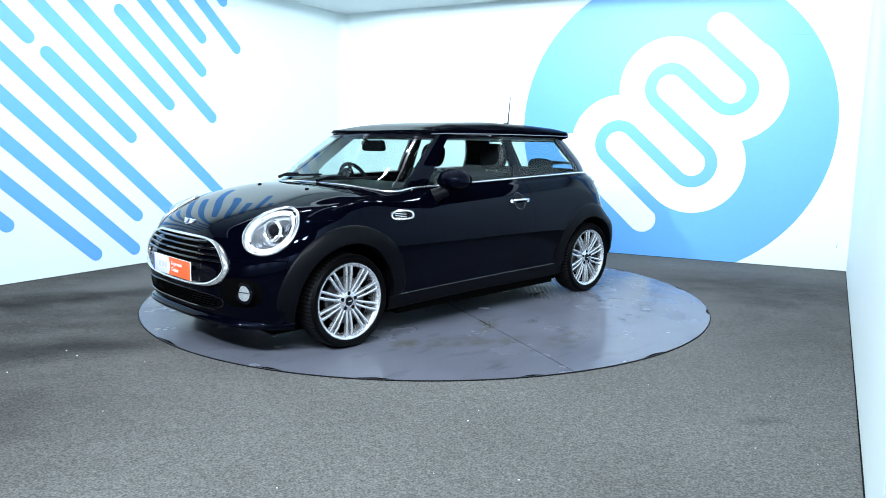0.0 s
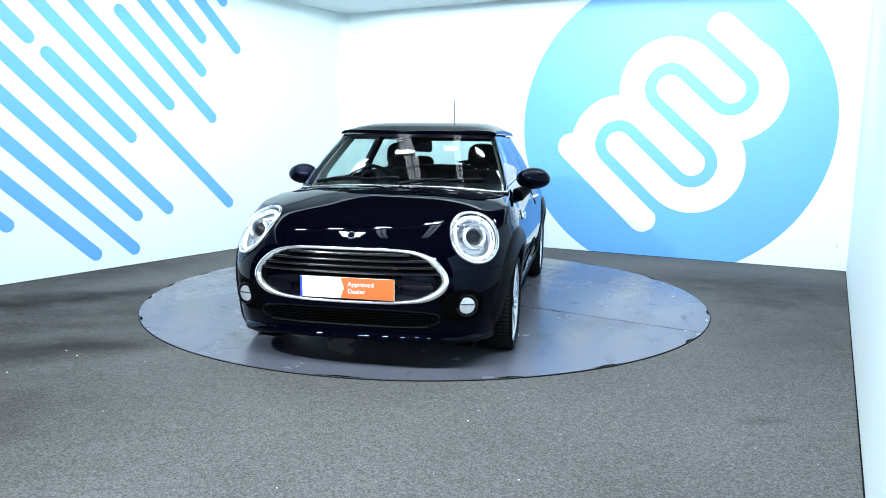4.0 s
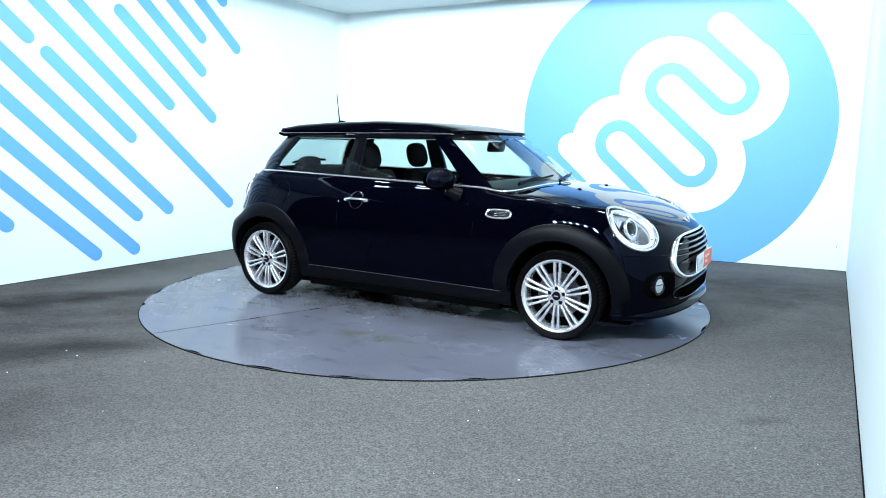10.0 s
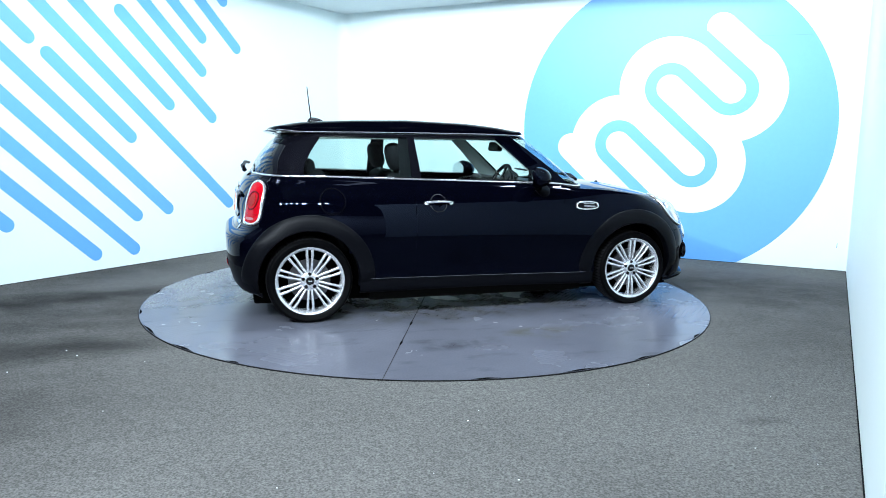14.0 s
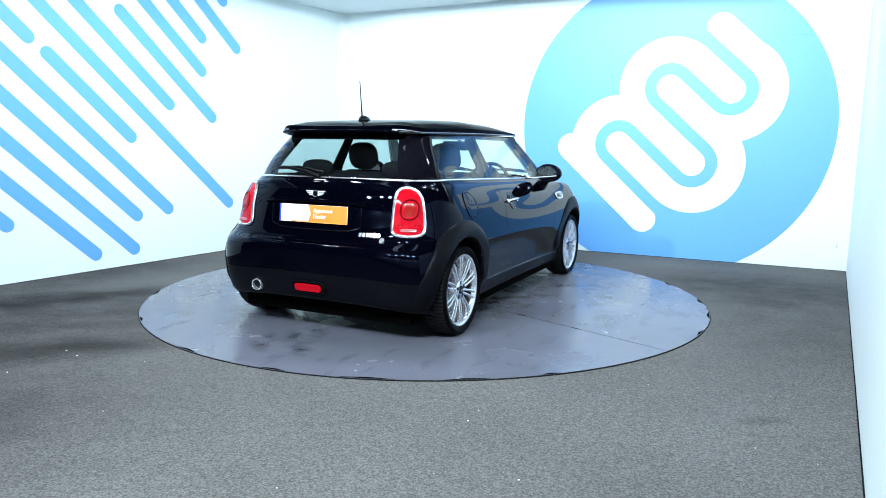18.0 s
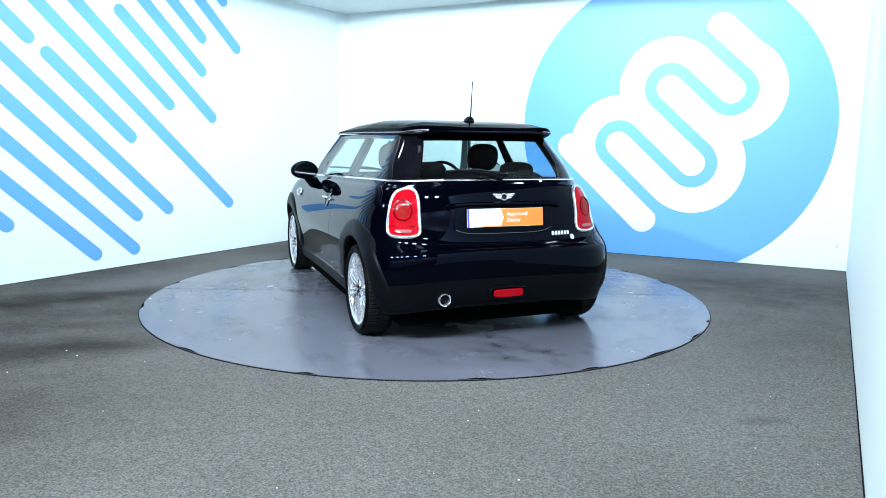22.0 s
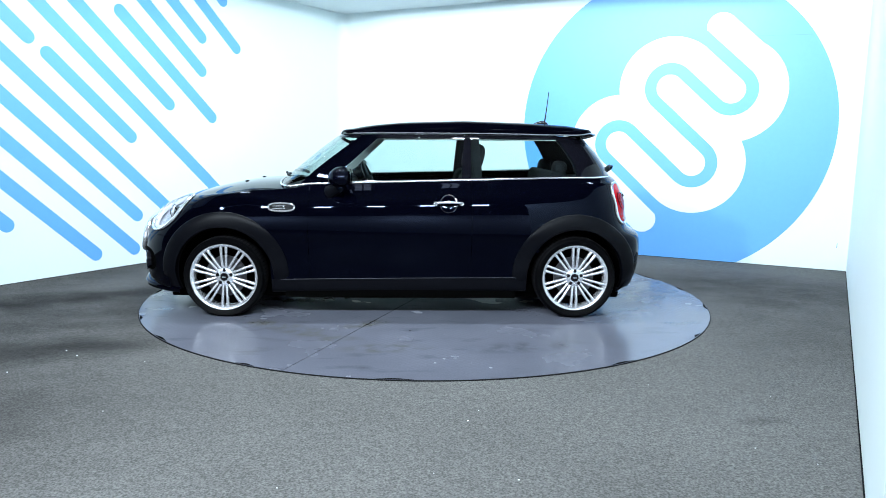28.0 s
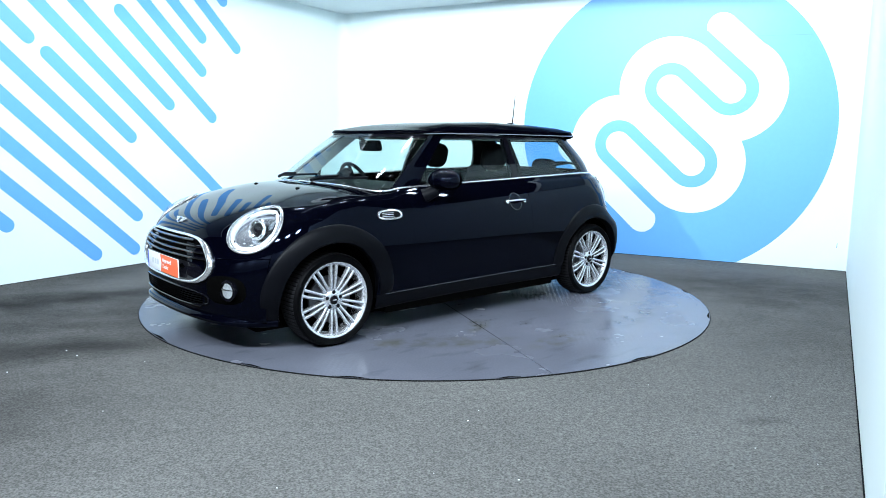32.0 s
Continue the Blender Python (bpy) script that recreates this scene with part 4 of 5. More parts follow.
# wheel arch mouldings with their liners
for wx in (1.2475, -1.2475):
    for s in (1, -1):
        bm, bl = bmesh.new(), bmesh.new()
        rows, lrows = [], []
        for k in range(49):
            a = radians(lerp(-19 if wx > 0 else -9, 189 if wx > 0 else 196, k / 48))
            row = []
            end = (180 - math.degrees(a)) if wx < 0 else math.degrees(a)
            slim = 0.03 * (1 - smooth01((end + 20) / 30))
            for r, h in ((0.456, -0.004), (0.454, 0.006), (0.446, 0.012), (0.41, 0.016), (0.37, 0.018), (0.349, 0.014), (0.343, 0.0), (0.345, -0.06)):
                r = min(r, 0.456 - slim) if r > 0.38 else r
                x, z = wx + r * math.cos(a), 0.295 + r * math.sin(a)
                p, q = skin((x, 2 * s, max(z, 0.20)), (0, -s, 0))
                row.append(bm.verts.new((p.x, s * (-0.32 * max(0.0, 0.32 - z)) + s * min(max(abs(p.y), lerp(0.826, abs(p.y), smooth01((abs(x - wx) - 0.20) / 0.14)) if r < 0.40 else 0.0) + h, lerp(0.842, 0.876, smooth01((z - 0.38) / 0.3))), z)))
            rows.append(row)
            x, z = wx + 0.344 * math.cos(a), 0.295 + 0.344 * math.sin(a)
            p, q = skin((x, 2 * s, max(z, 0.20)), (0, -s, 0))
            lrows.append([bl.verts.new((x, p.y - s * 0.05, z)), bl.verts.new((x, s * 0.50, z))])
        for A0, B0 in ((rows, bm), (lrows, bl)):
            for i in range(len(A0) - 1):
                for j in range(len(A0[0]) - 1):
                    B0.faces.new((A0[i][j], A0[i][j + 1], A0[i + 1][j + 1], A0[i + 1][j]))
            bmesh.ops.recalc_face_normals(B0, faces=B0.faces)
        cpart("wheel_arch", bm, M_PLASTIC, None, "black plastic wheel arch moulding")
        cpart("arch_liner", bl, M_MATTBLACK, None, "black wheel arch liner")
        cpart("arch_inner_wall", box((0.66, 0.02, 0.36), (wx, s * 0.51, 0.50)), M_MATTBLACK)

# grille with its chrome ring, slats and the dealer's plate
gc = Vector((2.0, 0, 0.537))
g_half = [(0.0, 0.136), (0.14, 0.1355), (0.27, 0.132), (0.365, 0.119), (0.437, 0.090), (0.495, 0.042), (0.525, -0.010), (0.514, -0.056), (0.468, -0.094), (0.39, -0.120), (0.28, -0.131), (0.14, -0.135), (0.0, -0.136)]
g_out = g_half + [(-x, y) for x, y in g_half[-2:0:-1]]
gv = [Vector(p) for p in g_out]
g_out = []
for i in range(len(gv)):
    p0, p1, p2, p3 = (gv[(i + q) % len(gv)] for q in (-1, 0, 1, 2))
    for t in (0, 0.33, 0.67):
        q = 0.5 * (2 * p1 + (p2 - p0) * t + (2 * p0 - 5 * p1 + 4 * p2 - p3) * t * t + (3 * p1 - p0 - 3 * p2 + p3) * t ** 3)
        g_out.append((q.x, q.y))
grille = group("grille", "black slatted grille in a chrome ring")
part("backing", cover([(x * 0.99, y * 0.99) for x, y in g_out], gc, Y, Z, X, [0.001, 0.004, 0.004, 0.004]), M_MATTBLACK, grille)
g_wide = [lerp(0.0095, 0.0205, smooth01((abs(x) - 0.33) / 0.16)) for x, y in g_out]
part("surround", tube([on_skin(gc, Y, Z, X, x, y, 0.008) for x, y in g_out], g_wide, 12, closed=True), M_CHROME, grille, "chrome surround, broad at the sides")
for z in (0.647, 0.616, 0.585, 0.554):
    hw = 0.505 * (1 - abs((z - 0.532) / 0.150) ** 2.2) ** 0.5
    pts = [on_skin(gc, Y, Z, X, hw * (k / 12 - 1), z - 0.537, 0.012) for k in range(25)]
    part("slat", tube(pts, 0.0088, 8), M_SLAT, grille, "gloss black slat")
part("lower_panel", cover(rounded(0.465, 0.060, 4, 40), Vector((2, 0, 0.470)), Y, Z, X, [0.004, 0.009, 0.009]), M_GLOSSBLACK, grille, "gloss black lower grille panel")

low_c = Vector((2.0, 0, 0.316))
lower = group("lower_grille", "black mesh lower air intake")
i_out = rounded(0.50, 0.046, 3.4, 48)
part("backing", cover(i_out, low_c, Y, Z, X, [0.001, 0.003, 0.003]), M_MATTBLACK, lower)
part("frame", trim(i_out, low_c, Y, Z, X, 0.006, 0.003, 8), M_GLOSSBLACK, lower, "gloss black rolled frame")
for z in (-0.028, -0.014, 0.0, 0.014, 0.028):
    part("slat", tube([on_skin(low_c, Y, Z, X, 0.455 * (k / 10 - 1), z, 0.006) for k in range(21)], 0.0032, 6), M_MATTBLACK, lower)
part("lip", tube([on_skin(low_c, Y, Z, X, 0.44 * (k / 10 - 1), -0.040, 0.010) for k in range(21)], 0.0055, 8), M_SLAT, lower, "polished black lower lip")

# rolled upper edge of the bumper, from the grille to each arch
for s in (1, -1):
    ks = [k for k in range(1, KB + 1) if BODY[R_NOSE, k][1] > 0.545]
    cpart("bumper_edge", tube([side_point(BODY[R_NOSE, k] + BODY_N[R_NOSE, k] * 0.0005, s) for k in ks], 0.0034, 6), M_PAINT, None, "rolled black upper edge of the bumper")

# front splitter
spl = []
for i in range(-(NF - 6), NF - 5):
    p = BODY[0, i % NK]
    q = BODY_N[SUB, i % NK]
    o = Vector((q[0], q[1], 0)).normalized()
    spl.append((Vector(p), o))
bm = bmesh.new()
rows = []
for i, (p, o) in enumerate(spl):
    ends = 0.25 + 0.75 * smooth01(min(i, len(spl) - 1 - i) / 7)
    rows.append([bm.verts.new(p + o * a * ends + Z * b) for a, b in ((-0.03, -0.016), (0.062, -0.014), (0.082, -0.006), (0.087, 0.010), (0.080, 0.026), (0.040, 0.046))])
for i in range(len(rows) - 1):
    for j in range(5):
        bm.faces.new((rows[i][j], rows[i][j + 1], rows[i + 1][j + 1], rows[i + 1][j]))
bmesh.ops.recalc_face_normals(bm, faces=bm.faces)
cpart("front_splitter", bm, M_PAINT, None, "black front splitter lip")


def text_mesh(word, size, extrude=0.0006):
    cu = bpy.data.curves.new(word, "FONT")
    cu.body, cu.size, cu.extrude, cu.align_x, cu.resolution_u = word, size, extrude, "LEFT", 3
    tmp = bpy.data.objects.new(word, cu)
    me = bpy.data.meshes.new_from_object(tmp)
    bpy.data.objects.remove(tmp)
    return me


def dealer_plate(name, m, orange, strip):
    """A showroom plate: white with grey bars, then an orange field with two words."""
    g = new(name)
    g.parent = car
    g.matrix_basis = Matrix.Translation(OFF) @ m
    g["label"] = "white and orange dealer plate"
    part("backing", box((0.522, 0.113, 0.006), (0, 0, -0.003), 0.002), M_PLATEWHITE, g)
    part("blue_edge", box((0.012, 0.111, 0.0012), (-0.254, 0, 0.0008)), M_BLUEPRINT, g, "blue edge")
    part("orange_field", slab([(-0.035, -0.055), (0.259, -0.055), (0.259, 0.055), (-0.035, 0.055), (-0.015, 0.0)], 0, 0.0014), orange, g, "orange field", smooth=False)
    for k in range(3):
        part("grey_bar", box((0.034, 0.034, 0.0012), (-0.165 + 0.042 * k, 0, 0.0008), 0.0), M_GREYPRINT, g, smooth=False)
    if strip:
        part("yellow_strip", box((0.40, 0.006, 0.0012), (0.04, -0.052, 0.0016)), M_ORANGE_Y, g, smooth=False)
    for w, y in (("Approved", 0.010), ("Dealer", -0.028)):
        me = text_mesh(w, 0.036)
        me.materials.append(M_PLATEWHITE)
        ob = new("lettering", me)
        ob.parent = g
        ob.location = (0.005, y, 0.0024)
        ob["label"] = "white word " + w
    return g


dealer_plate("front_plate", Matrix.Translation((1.988, 0.014, 0.477)) @ Matrix(((0, 0, 1, 0), (1, 0, 0, 0), (0, 1, 0, 0), (0, 0, 0, 1))), M_ORANGE, False)

# headlights
for s in (1, -1):
    c, n = side_point(HL_C, s), side_point(HL_N, s)
    u, v = lamp_axes(n)
    hl = group("headlight", "round clear headlight with a chrome ring")
    ell = lambda f: rounded(0.133 * f, 0.146 * f, 2.1, 48)
    part("bezel", trim(ell(1.0), c, u, v, n, 0.0105, 0.005, 10), M_CHROME, hl, "chrome bezel")
    part("reflector", cover(ell(0.98), c, u, v, n, [0.0, -0.028, -0.045, -0.058, -0.066, -0.07]), M_REFLECT, hl, "bright silver reflector")
    part("light_ring", trim(ell(0.86), c, u, v, n, 0.015, -0.012, 8), M_DRL, hl, "white daytime running ring")
    me = Matrix.Identity(4)
    for i, w in enumerate((u, v, n)):
        me.col[i][:3] = w
    me.translation = c
    o = part("inner_ring", tube([(0.056 * math.cos(a), 0.056 * math.sin(a), -0.030) for a in [2 * math.pi * k / 32 for k in range(32)]], 0.011, 8, closed=True), M_CHROME, hl)
    o.matrix_basis = me
    o = part("projector", lathe([(0.0, -0.010), (0.02, -0.013), (0.036, -0.026), (0.042, -0.045), (0.046, -0.075)], 32, axis="Z"), M_GLOSSBLACK, hl, "dark projector lens")
    o.matrix_basis = me
    o = part("lens", cover(ell(0.97), c, u, v, n, [0.007, 0.014, 0.022, 0.028, 0.031, 0.032]), M_LENS, hl, "clear domed lens")
    o.visible_shadow = False

# fog lamps in their dark pockets
for s in (1, -1):
    p, q = skin((3, 0.632 * s, 0.385), (-1, 0, 0))
    n = (Vector((q.x, q.y, 0)).normalized() * 0.55 + X * 0.45).normalized()
    u, v = lamp_axes(n)
    fg = group("fog_lamp", "round clear fog lamp in a black pocket")
    part("pocket", cover(rounded(0.125, 0.085, 2.6, 32), p + u * 0.03 * -s, u, v, n, [0.001, 0.003, 0.003, 0.003]), M_MATTBLACK, fg)
    me = Matrix.Identity(4)
    for i, w in enumerate((u, v, n)):
        me.col[i][:3] = w
    me.translation = p + n * 0.008
    o = part("ring", lathe([(0.062, -0.02), (0.063, 0.004), (0.058, 0.008), (0.046, 0.006), (0.043, 0.002)], 32, axis="Z"), M_GLOSSBLACK, fg, "gloss black ring")
    o.matrix_basis = me
    o = part("bulb_reflector", lathe([(0.044, 0.003), (0.030, 0.0055), (0.0, 0.007)], 32, axis="Z"), M_FOG, fg, "silver reflector bowl")
    o.matrix_basis = me
    o = part("bulb_shield", box((0.080, 0.006, 0.003), (0, 0.006, 0.0075), 0.001), M_DISC, fg, "grey bulb shield")
    o.matrix_basis = me
    o = part("lens", lathe([(0.045, 0.009), (0.034, 0.015), (0.0, 0.019)], 32, axis="Z"), M_LENS, fg)
    o.matrix_basis = me
    o.visible_shadow = False

# bonnet badge and tailgate badge: a winged roundel, plain
for (x, z, w) in ((1.87, 0.748, X), (-1.73, 0.918, -X)):
    n = (w + Z * (0.75 if x > 0 else 0.15)).normalized()
    p, q = skin(Vector((x, 0, z)) + n * 0.5, -n)
    u, v = lamp_axes(n)
    me = Matrix.Identity(4)
    for i, ww in enumerate((u, v, n)):
        me.col[i][:3] = ww
    me.translation = p + q * 0.003 + OFF
    bg = new("badge")
    bg.parent = car
    bg.matrix_basis = me
    bg["label"] = "small chrome winged badge"
    part("ring", lathe([(0.0165, 0.003), (0.018, 0.007), (0.022, 0.007), (0.024, 0.0)], 24, axis="Z"), M_CHROME, bg, "chrome ring")
    part("roundel", lathe([(0.0, 0.005), (0.012, 0.0048), (0.017, 0.004)], 24, axis="Z"), M_GLOSSBLACK, bg, "black roundel")
    for sg in (1, -1):
        for yy, ln in ((0.0145, 0.074), (0.0035, 0.064), (-0.0075, 0.052)):
            part("wing_bar", slab([(sg * 0.021, yy - 0.0040), (sg * ln, yy + 0.0005), (sg * ln, yy + 0.0065), (sg * 0.021, yy + 0.0040)], 0, 0.004), M_BADGE, bg, smooth=False)

# belt trim all round, under the glass
ring = [Vector(GLASSG[0, k]) for k in range(NK)]
nrm = [Vector(GLASSG_N[0, k]) for k in range(NK)]
cpart("belt_trim", tube([p + Vector((q.x, q.y, 0)).normalized() * 0.006 + Z * 0.004 for p, q in zip(ring, nrm)], 0.0068, 8, closed=True), M_CHROME, None, "chrome strip round the waist")
gut = [Vector(ROOFG[4, k]) + Vector((ROOFG_N[4, k][0], ROOFG_N[4, k][1], 0)) * 0.003 for k in range(NF - 2, NCOL - 7)]
for s in (1, -1):
    cpart("gutter_trim", tube([side_point(p, s) for p in gut], 0.0048, 6), M_GUTTER, None, "dark satin gutter strip")

# tail lights
TL = [(0.600, 0.972), (0.648, 0.955), (0.683, 0.915), (0.708, 0.850), (0.727, 0.775), (0.737, 0.705), (0.715, 0.678), (0.650, 0.673), (0.585, 0.680), (0.552, 0.705), (0.546, 0.780), (0.540, 0.860), (0.538, 0.925), (0.555, 0.962)]
for s in (1, -1):
    n = Vector((-0.97, 0.24 * s, 0.0)).normalized()
    u, v = lamp_axes(n)
    c, q = skin(Vector((-3, 0.63 * s, 0.825)), X)
    tl = group("tail_light", "red tail light with a chrome surround")
    tv = [Vector(((y + max(0.0, y - 0.6) * 0.17 - 0.63) * s * u.y * 0.95, z - 0.825)) for y, z in [(a + 0.11 * (b - 0.825) - 0.014, 0.825 + (b - 0.825) * (0.92 if b > 0.825 else 1.0)) for a, b in TL]]
    out = []
    for i in range(len(tv)):
        p0, p1, p2, p3 = (tv[(i + k) % len(tv)] for k in (-1, 0, 1, 2))
        for t in (0, 0.33, 0.67):
            q = 0.5 * (2 * p1 + (p2 - p0) * t + (2 * p0 - 5 * p1 + 4 * p2 - p3) * t * t + (3 * p1 - p0 - 3 * p2 + p3) * t ** 3)
            out.append((q.x, q.y))
    part("surround", trim(out, c, u, v, n, 0.0105, 0.005, 8), M_CHROME, tl, "chrome surround")
    part("lens", cover([(x * 0.96, y * 0.96) for x, y in out], c, u, v, n, [0.004, 0.010, 0.016, 0.020, 0.022]), M_RED, tl, "glossy red lens")
    part("indicator", cover(rounded(0.036, 0.040, 2.1, 24), c + v * 0.005, u, v, n, [0.019, 0.0245, 0.026, 0.024]), M_AMBER, tl, "orange-red round indicator")
    part("indicator_ring", trim(rounded(0.052, 0.058, 2.1, 32), c + v * 0.005, u, v, n, 0.0055, 0.0185, 8), M_REDDARK, tl, "dark red ring")
    part("divider", tube([on_skin(c, u, v, n, t * 0.07, -0.088, 0.013) for t in (-1, -0.5, 0, 0.5, 1)], 0.0035, 6), M_REDDARK, tl, "dark red divider")
    part("reversing_lamp", cover(rounded(0.050, 0.010, 4, 20), c - v * 0.118, u, v, n, [0.012, 0.017, 0.017]), M_REDPALE, tl, "pale reversing lamp strip")

# tailgate: plate in its recess, grip bar, lettering bars
rp = Matrix.Translation((-1.722, 0, 0.787)) @ Matrix(((0, 0, -1, 0), (-1, 0, 0, 0), (0, 1, 0, 0), (0, 0, 0, 1))) @ Matrix.Rotation(radians(-6), 4, "X")
dealer_plate("rear_plate", rp, M_ORANGE_R, True)
rc = Vector((-1.72, 0, 0.785))
part_r = group("plate_recess", "gloss black plate recess with a grip bar")
part("recess", cover(rounded(0.345, 0.098, 7, 48), rc, -Y, Z, -X, [0.0008, 0.002, 0.002]), M_PAINT, part_r)
part("grip_bar", tube([on_skin(rc, -Y, Z, -X, 0.385 * (k / 10 - 1), 0.082 - 0.016 * (k / 10 - 1) ** 6, 0.012) for k in range(21)], 0.014, 8), M_PAINT, part_r, "black grip bar")
part("lower_lip", tube([on_skin(rc, -Y, Z, -X, 0.33 * (k / 10 - 1), -0.098 + 0.028 * (k / 10 - 1) ** 6, 0.003) for k in range(21)], 0.0055, 8), M_SLAT, part_r, "polished black lower lip")
lt = group("tailgate_lettering", "small chrome bars of lettering")
for k in range(6):
    part("chrome_bar", cover(rounded(0.0105, 0.0135, 3, 12), Vector((-1.72, -0.345 - 0.024 * k, 0.674)), -Y, Z, -X, [0.002, 0.004]), M_CHROME, lt)
part("chrome_bar", cover(rounded(0.015, 0.016, 3, 12), Vector((-1.72, -0.493, 0.645)), -Y, Z, -X, [0.002, 0.004]), M_CHROME, lt)

# rear bumper: ledge, lower valance, fog lamp, tail pipe
rf = group("rear_fog_lamp", "red rear fog lamp in a black frame")
part("frame", trim(rounded(0.125, 0.036, 4, 32), Vector((-1.76, 0, 0.325)), -Y, Z, -X, 0.007, 0.008, 8), M_PLASTIC, rf)
part("lens", cover(rounded(0.102, 0.024, 5, 32), Vector((-1.76, 0, 0.325)), -Y, Z, -X, [0.012, 0.020, 0.020]), M_RED, rf, "red lens")
tp = group("tail_pipe", "round chrome tail pipe")
o = part("pipe", lathe([(0.034, 0.16), (0.039, 0.10), (0.040, 0.0), (0.0375, -0.005), (0.033, -0.003), (0.030, 0.02), (0.030, 0.10)], 32, axis="Z"), M_CHROME, tp)
o.matrix_basis = Matrix.Translation((-1.778, 0.422, 0.300)) @ Matrix.Rotation(math.pi / 2, 4, "Y")
o = part("bore", lathe([(0.030, 0.06), (0.0, 0.06)], 24, axis="Z"), M_MATTBLACK, tp)
o.matrix_basis = Matrix.Translation((-1.778, 0.422, 0.300)) @ Matrix.Rotation(math.pi / 2, 4, "Y")

# side fittings: vent bezels, door handles, mirrors, fuel cap
for s in (1, -1):
    n = Vector((0.05, s, 0.15)).normalized()
    u, v = lamp_axes(n)
    c, q = skin(Vector((0.835, 0.86 * s, 0.787)) + n * 0.4, -n)
    sv = group("side_vent", "chrome D-shaped side vent")
    du = X.dot(u)
    out = rounded(0.088, 0.027, 2.8, 32)
    part("surround", trim(out, c, u, v, n, 0.0075, 0.005, 8), M_CHROME, sv, "chrome surround")
    part("insert", cover(out, c, u, v, n, [0.002, 0.004, 0.004]), M_PLASTIC, sv, "dark ribbed insert")
    for yy in (-0.011, 0.0, 0.011):
        part("rib", tube([on_skin(c, u, v, n, du * 0.07 * t, yy, 0.007) for t in (-0.4, 0.2, 0.9)], 0.003, 6), M_SATIN, sv)
    c, q = skin(Vector((-0.335, 0.9 * s, 0.815)) + Y * s * 0.2, -Y * s)
    dh = group("door_handle", "chrome strap door handle over a round cup")
    part("cup", cover(rounded(0.058, 0.058, 2.0, 28), c, X, Z, Y * s, [0.0012, 0.0035, 0.003, 0.0015, 0.001]), M_PAINT, dh, "gloss black round cup")
    part("cup_rim", trim(rounded(0.060, 0.060, 2.0, 28), c, X, Z, Y * s, 0.0045, 0.0015, 8), M_SLAT, dh, "polished black cup rim")
    hp = [on_skin(c, X, Z, Y * s, t * 0.098, 0.0, h) for t, h in ((-1, 0.004), (-0.86, 0.024), (-0.4, 0.032), (0, 0.033), (0.4, 0.032), (0.86, 0.024), (1, 0.004))]
    part("strap", tube(hp, [0.006, 0.008, 0.0085, 0.0085, 0.0085, 0.008, 0.006], 10), M_CHROME, dh, "chrome strap")
    for e in (-0.09, 0.09):
        part("strap_foot", cover(rounded(0.017, 0.013, 2.0, 16), c + X * e, X, Z, Y * s, [0.002, 0.010, 0.012]), M_CHROME, dh)
    # mirror
    mg = group("door_mirror", "gloss black rounded door mirror")
    bm = bmesh.new()
    bmesh.ops.create_uvsphere(bm, u_segments=32, v_segments=18, radius=1)
    for vt in bm.verts:
        x, y, z = vt.co
        zz = z if z > 0 else z * 0.85
        xx = x if x > 0 else x * 0.45
        vt.co = (xx * 0.105, y * 0.122, zz * 0.083)
    o = part("cap", bm, M_PAINT, mg, "gloss black cap")
    o.matrix_basis = Matrix.Translation((0.40, 0.865 * s, 0.992)) @ Matrix.Rotation(radians(13 * s), 4, "Z")
    bm = bmesh.new()
    bmesh.ops.create_circle(bm, cap_ends=True, segments=32, radius=1)
    for vt in bm.verts:
        vt.co = (0, vt.co.x * 0.100, vt.co.y * 0.064)
    o = part("glass", bm, M_MIRROR, mg, "mirror glass", smooth=False)
    o.matrix_basis = Matrix.Translation((0.3495, 0.865 * s, 0.992)) @ Matrix.Rotation(radians(13 * s), 4, "Z")
    part("arm", tube([(0.43, 0.83 * s, 0.925), (0.47, 0.80 * s, 0.905), (0.50, 0.77 * s, 0.885)], [0.034, 0.042, 0.052], 14), M_PLASTIC, mg, "black mirror arm")
fc, q = skin((-1.085, -2, 0.835), (0, 1, 0))
fuel = group("fuel_flap", "round black fuel flap")
part("flap", cover(rounded(0.082, 0.082, 2.0, 40), fc, X, Z, -Y, [-0.002, 0.004, 0.005, 0.005, 0.005]), M_PAINT, fuel)
part("ring", trim(rounded(0.087, 0.087, 2.0, 40), fc, X, Z, -Y, 0.004, 0.002, 6), M_GLOSSBLACK, fuel)

# aerial on the roof
ae = group("aerial", "black shark-fin base with a thin whip aerial")
bm = bmesh.new()
bmesh.ops.create_uvsphere(bm, u_segments=20, v_segments=12, radius=1)
for vt in bm.verts:
    vt.co = (vt.co.x * 0.065, vt.co.y * 0.032 * (1 - 0.2 * vt.co.x), vt.co.z * (0.034 if vt.co.z > 0 else 0.01) * (1 - 0.35 * vt.co.x))
o = part("base", bm, M_GLOSSBLACK, ae)
o.location = (-1.10, 0, 1.388)
part("whip", tube([(-1.135, 0, 1.405), (-1.15, 0, 1.53), (-1.163, 0, 1.655)], [0.006, 0.004, 0.003], 8), M_GLOSSBLACK, ae, "thin whip")

# wipers, washer jets
GLASS_TREE = BVHTree.FromPolygons([tuple(p) for p in GLASSG.reshape(-1, 3)], [(j * NK + k, j * NK + (k + 1) % NK, (j + 1) * NK + (k + 1) % NK, (j + 1) * NK + k) for j in range(GLASSG.shape[0] - 1) for k in range(NK)])


def on_glass(y, z, h):
    p, q, _, _ = GLASS_TREE.ray_cast(Vector((3, y, z)), -X)
    return p + Vector((0.75, 0, 0.66)) * h


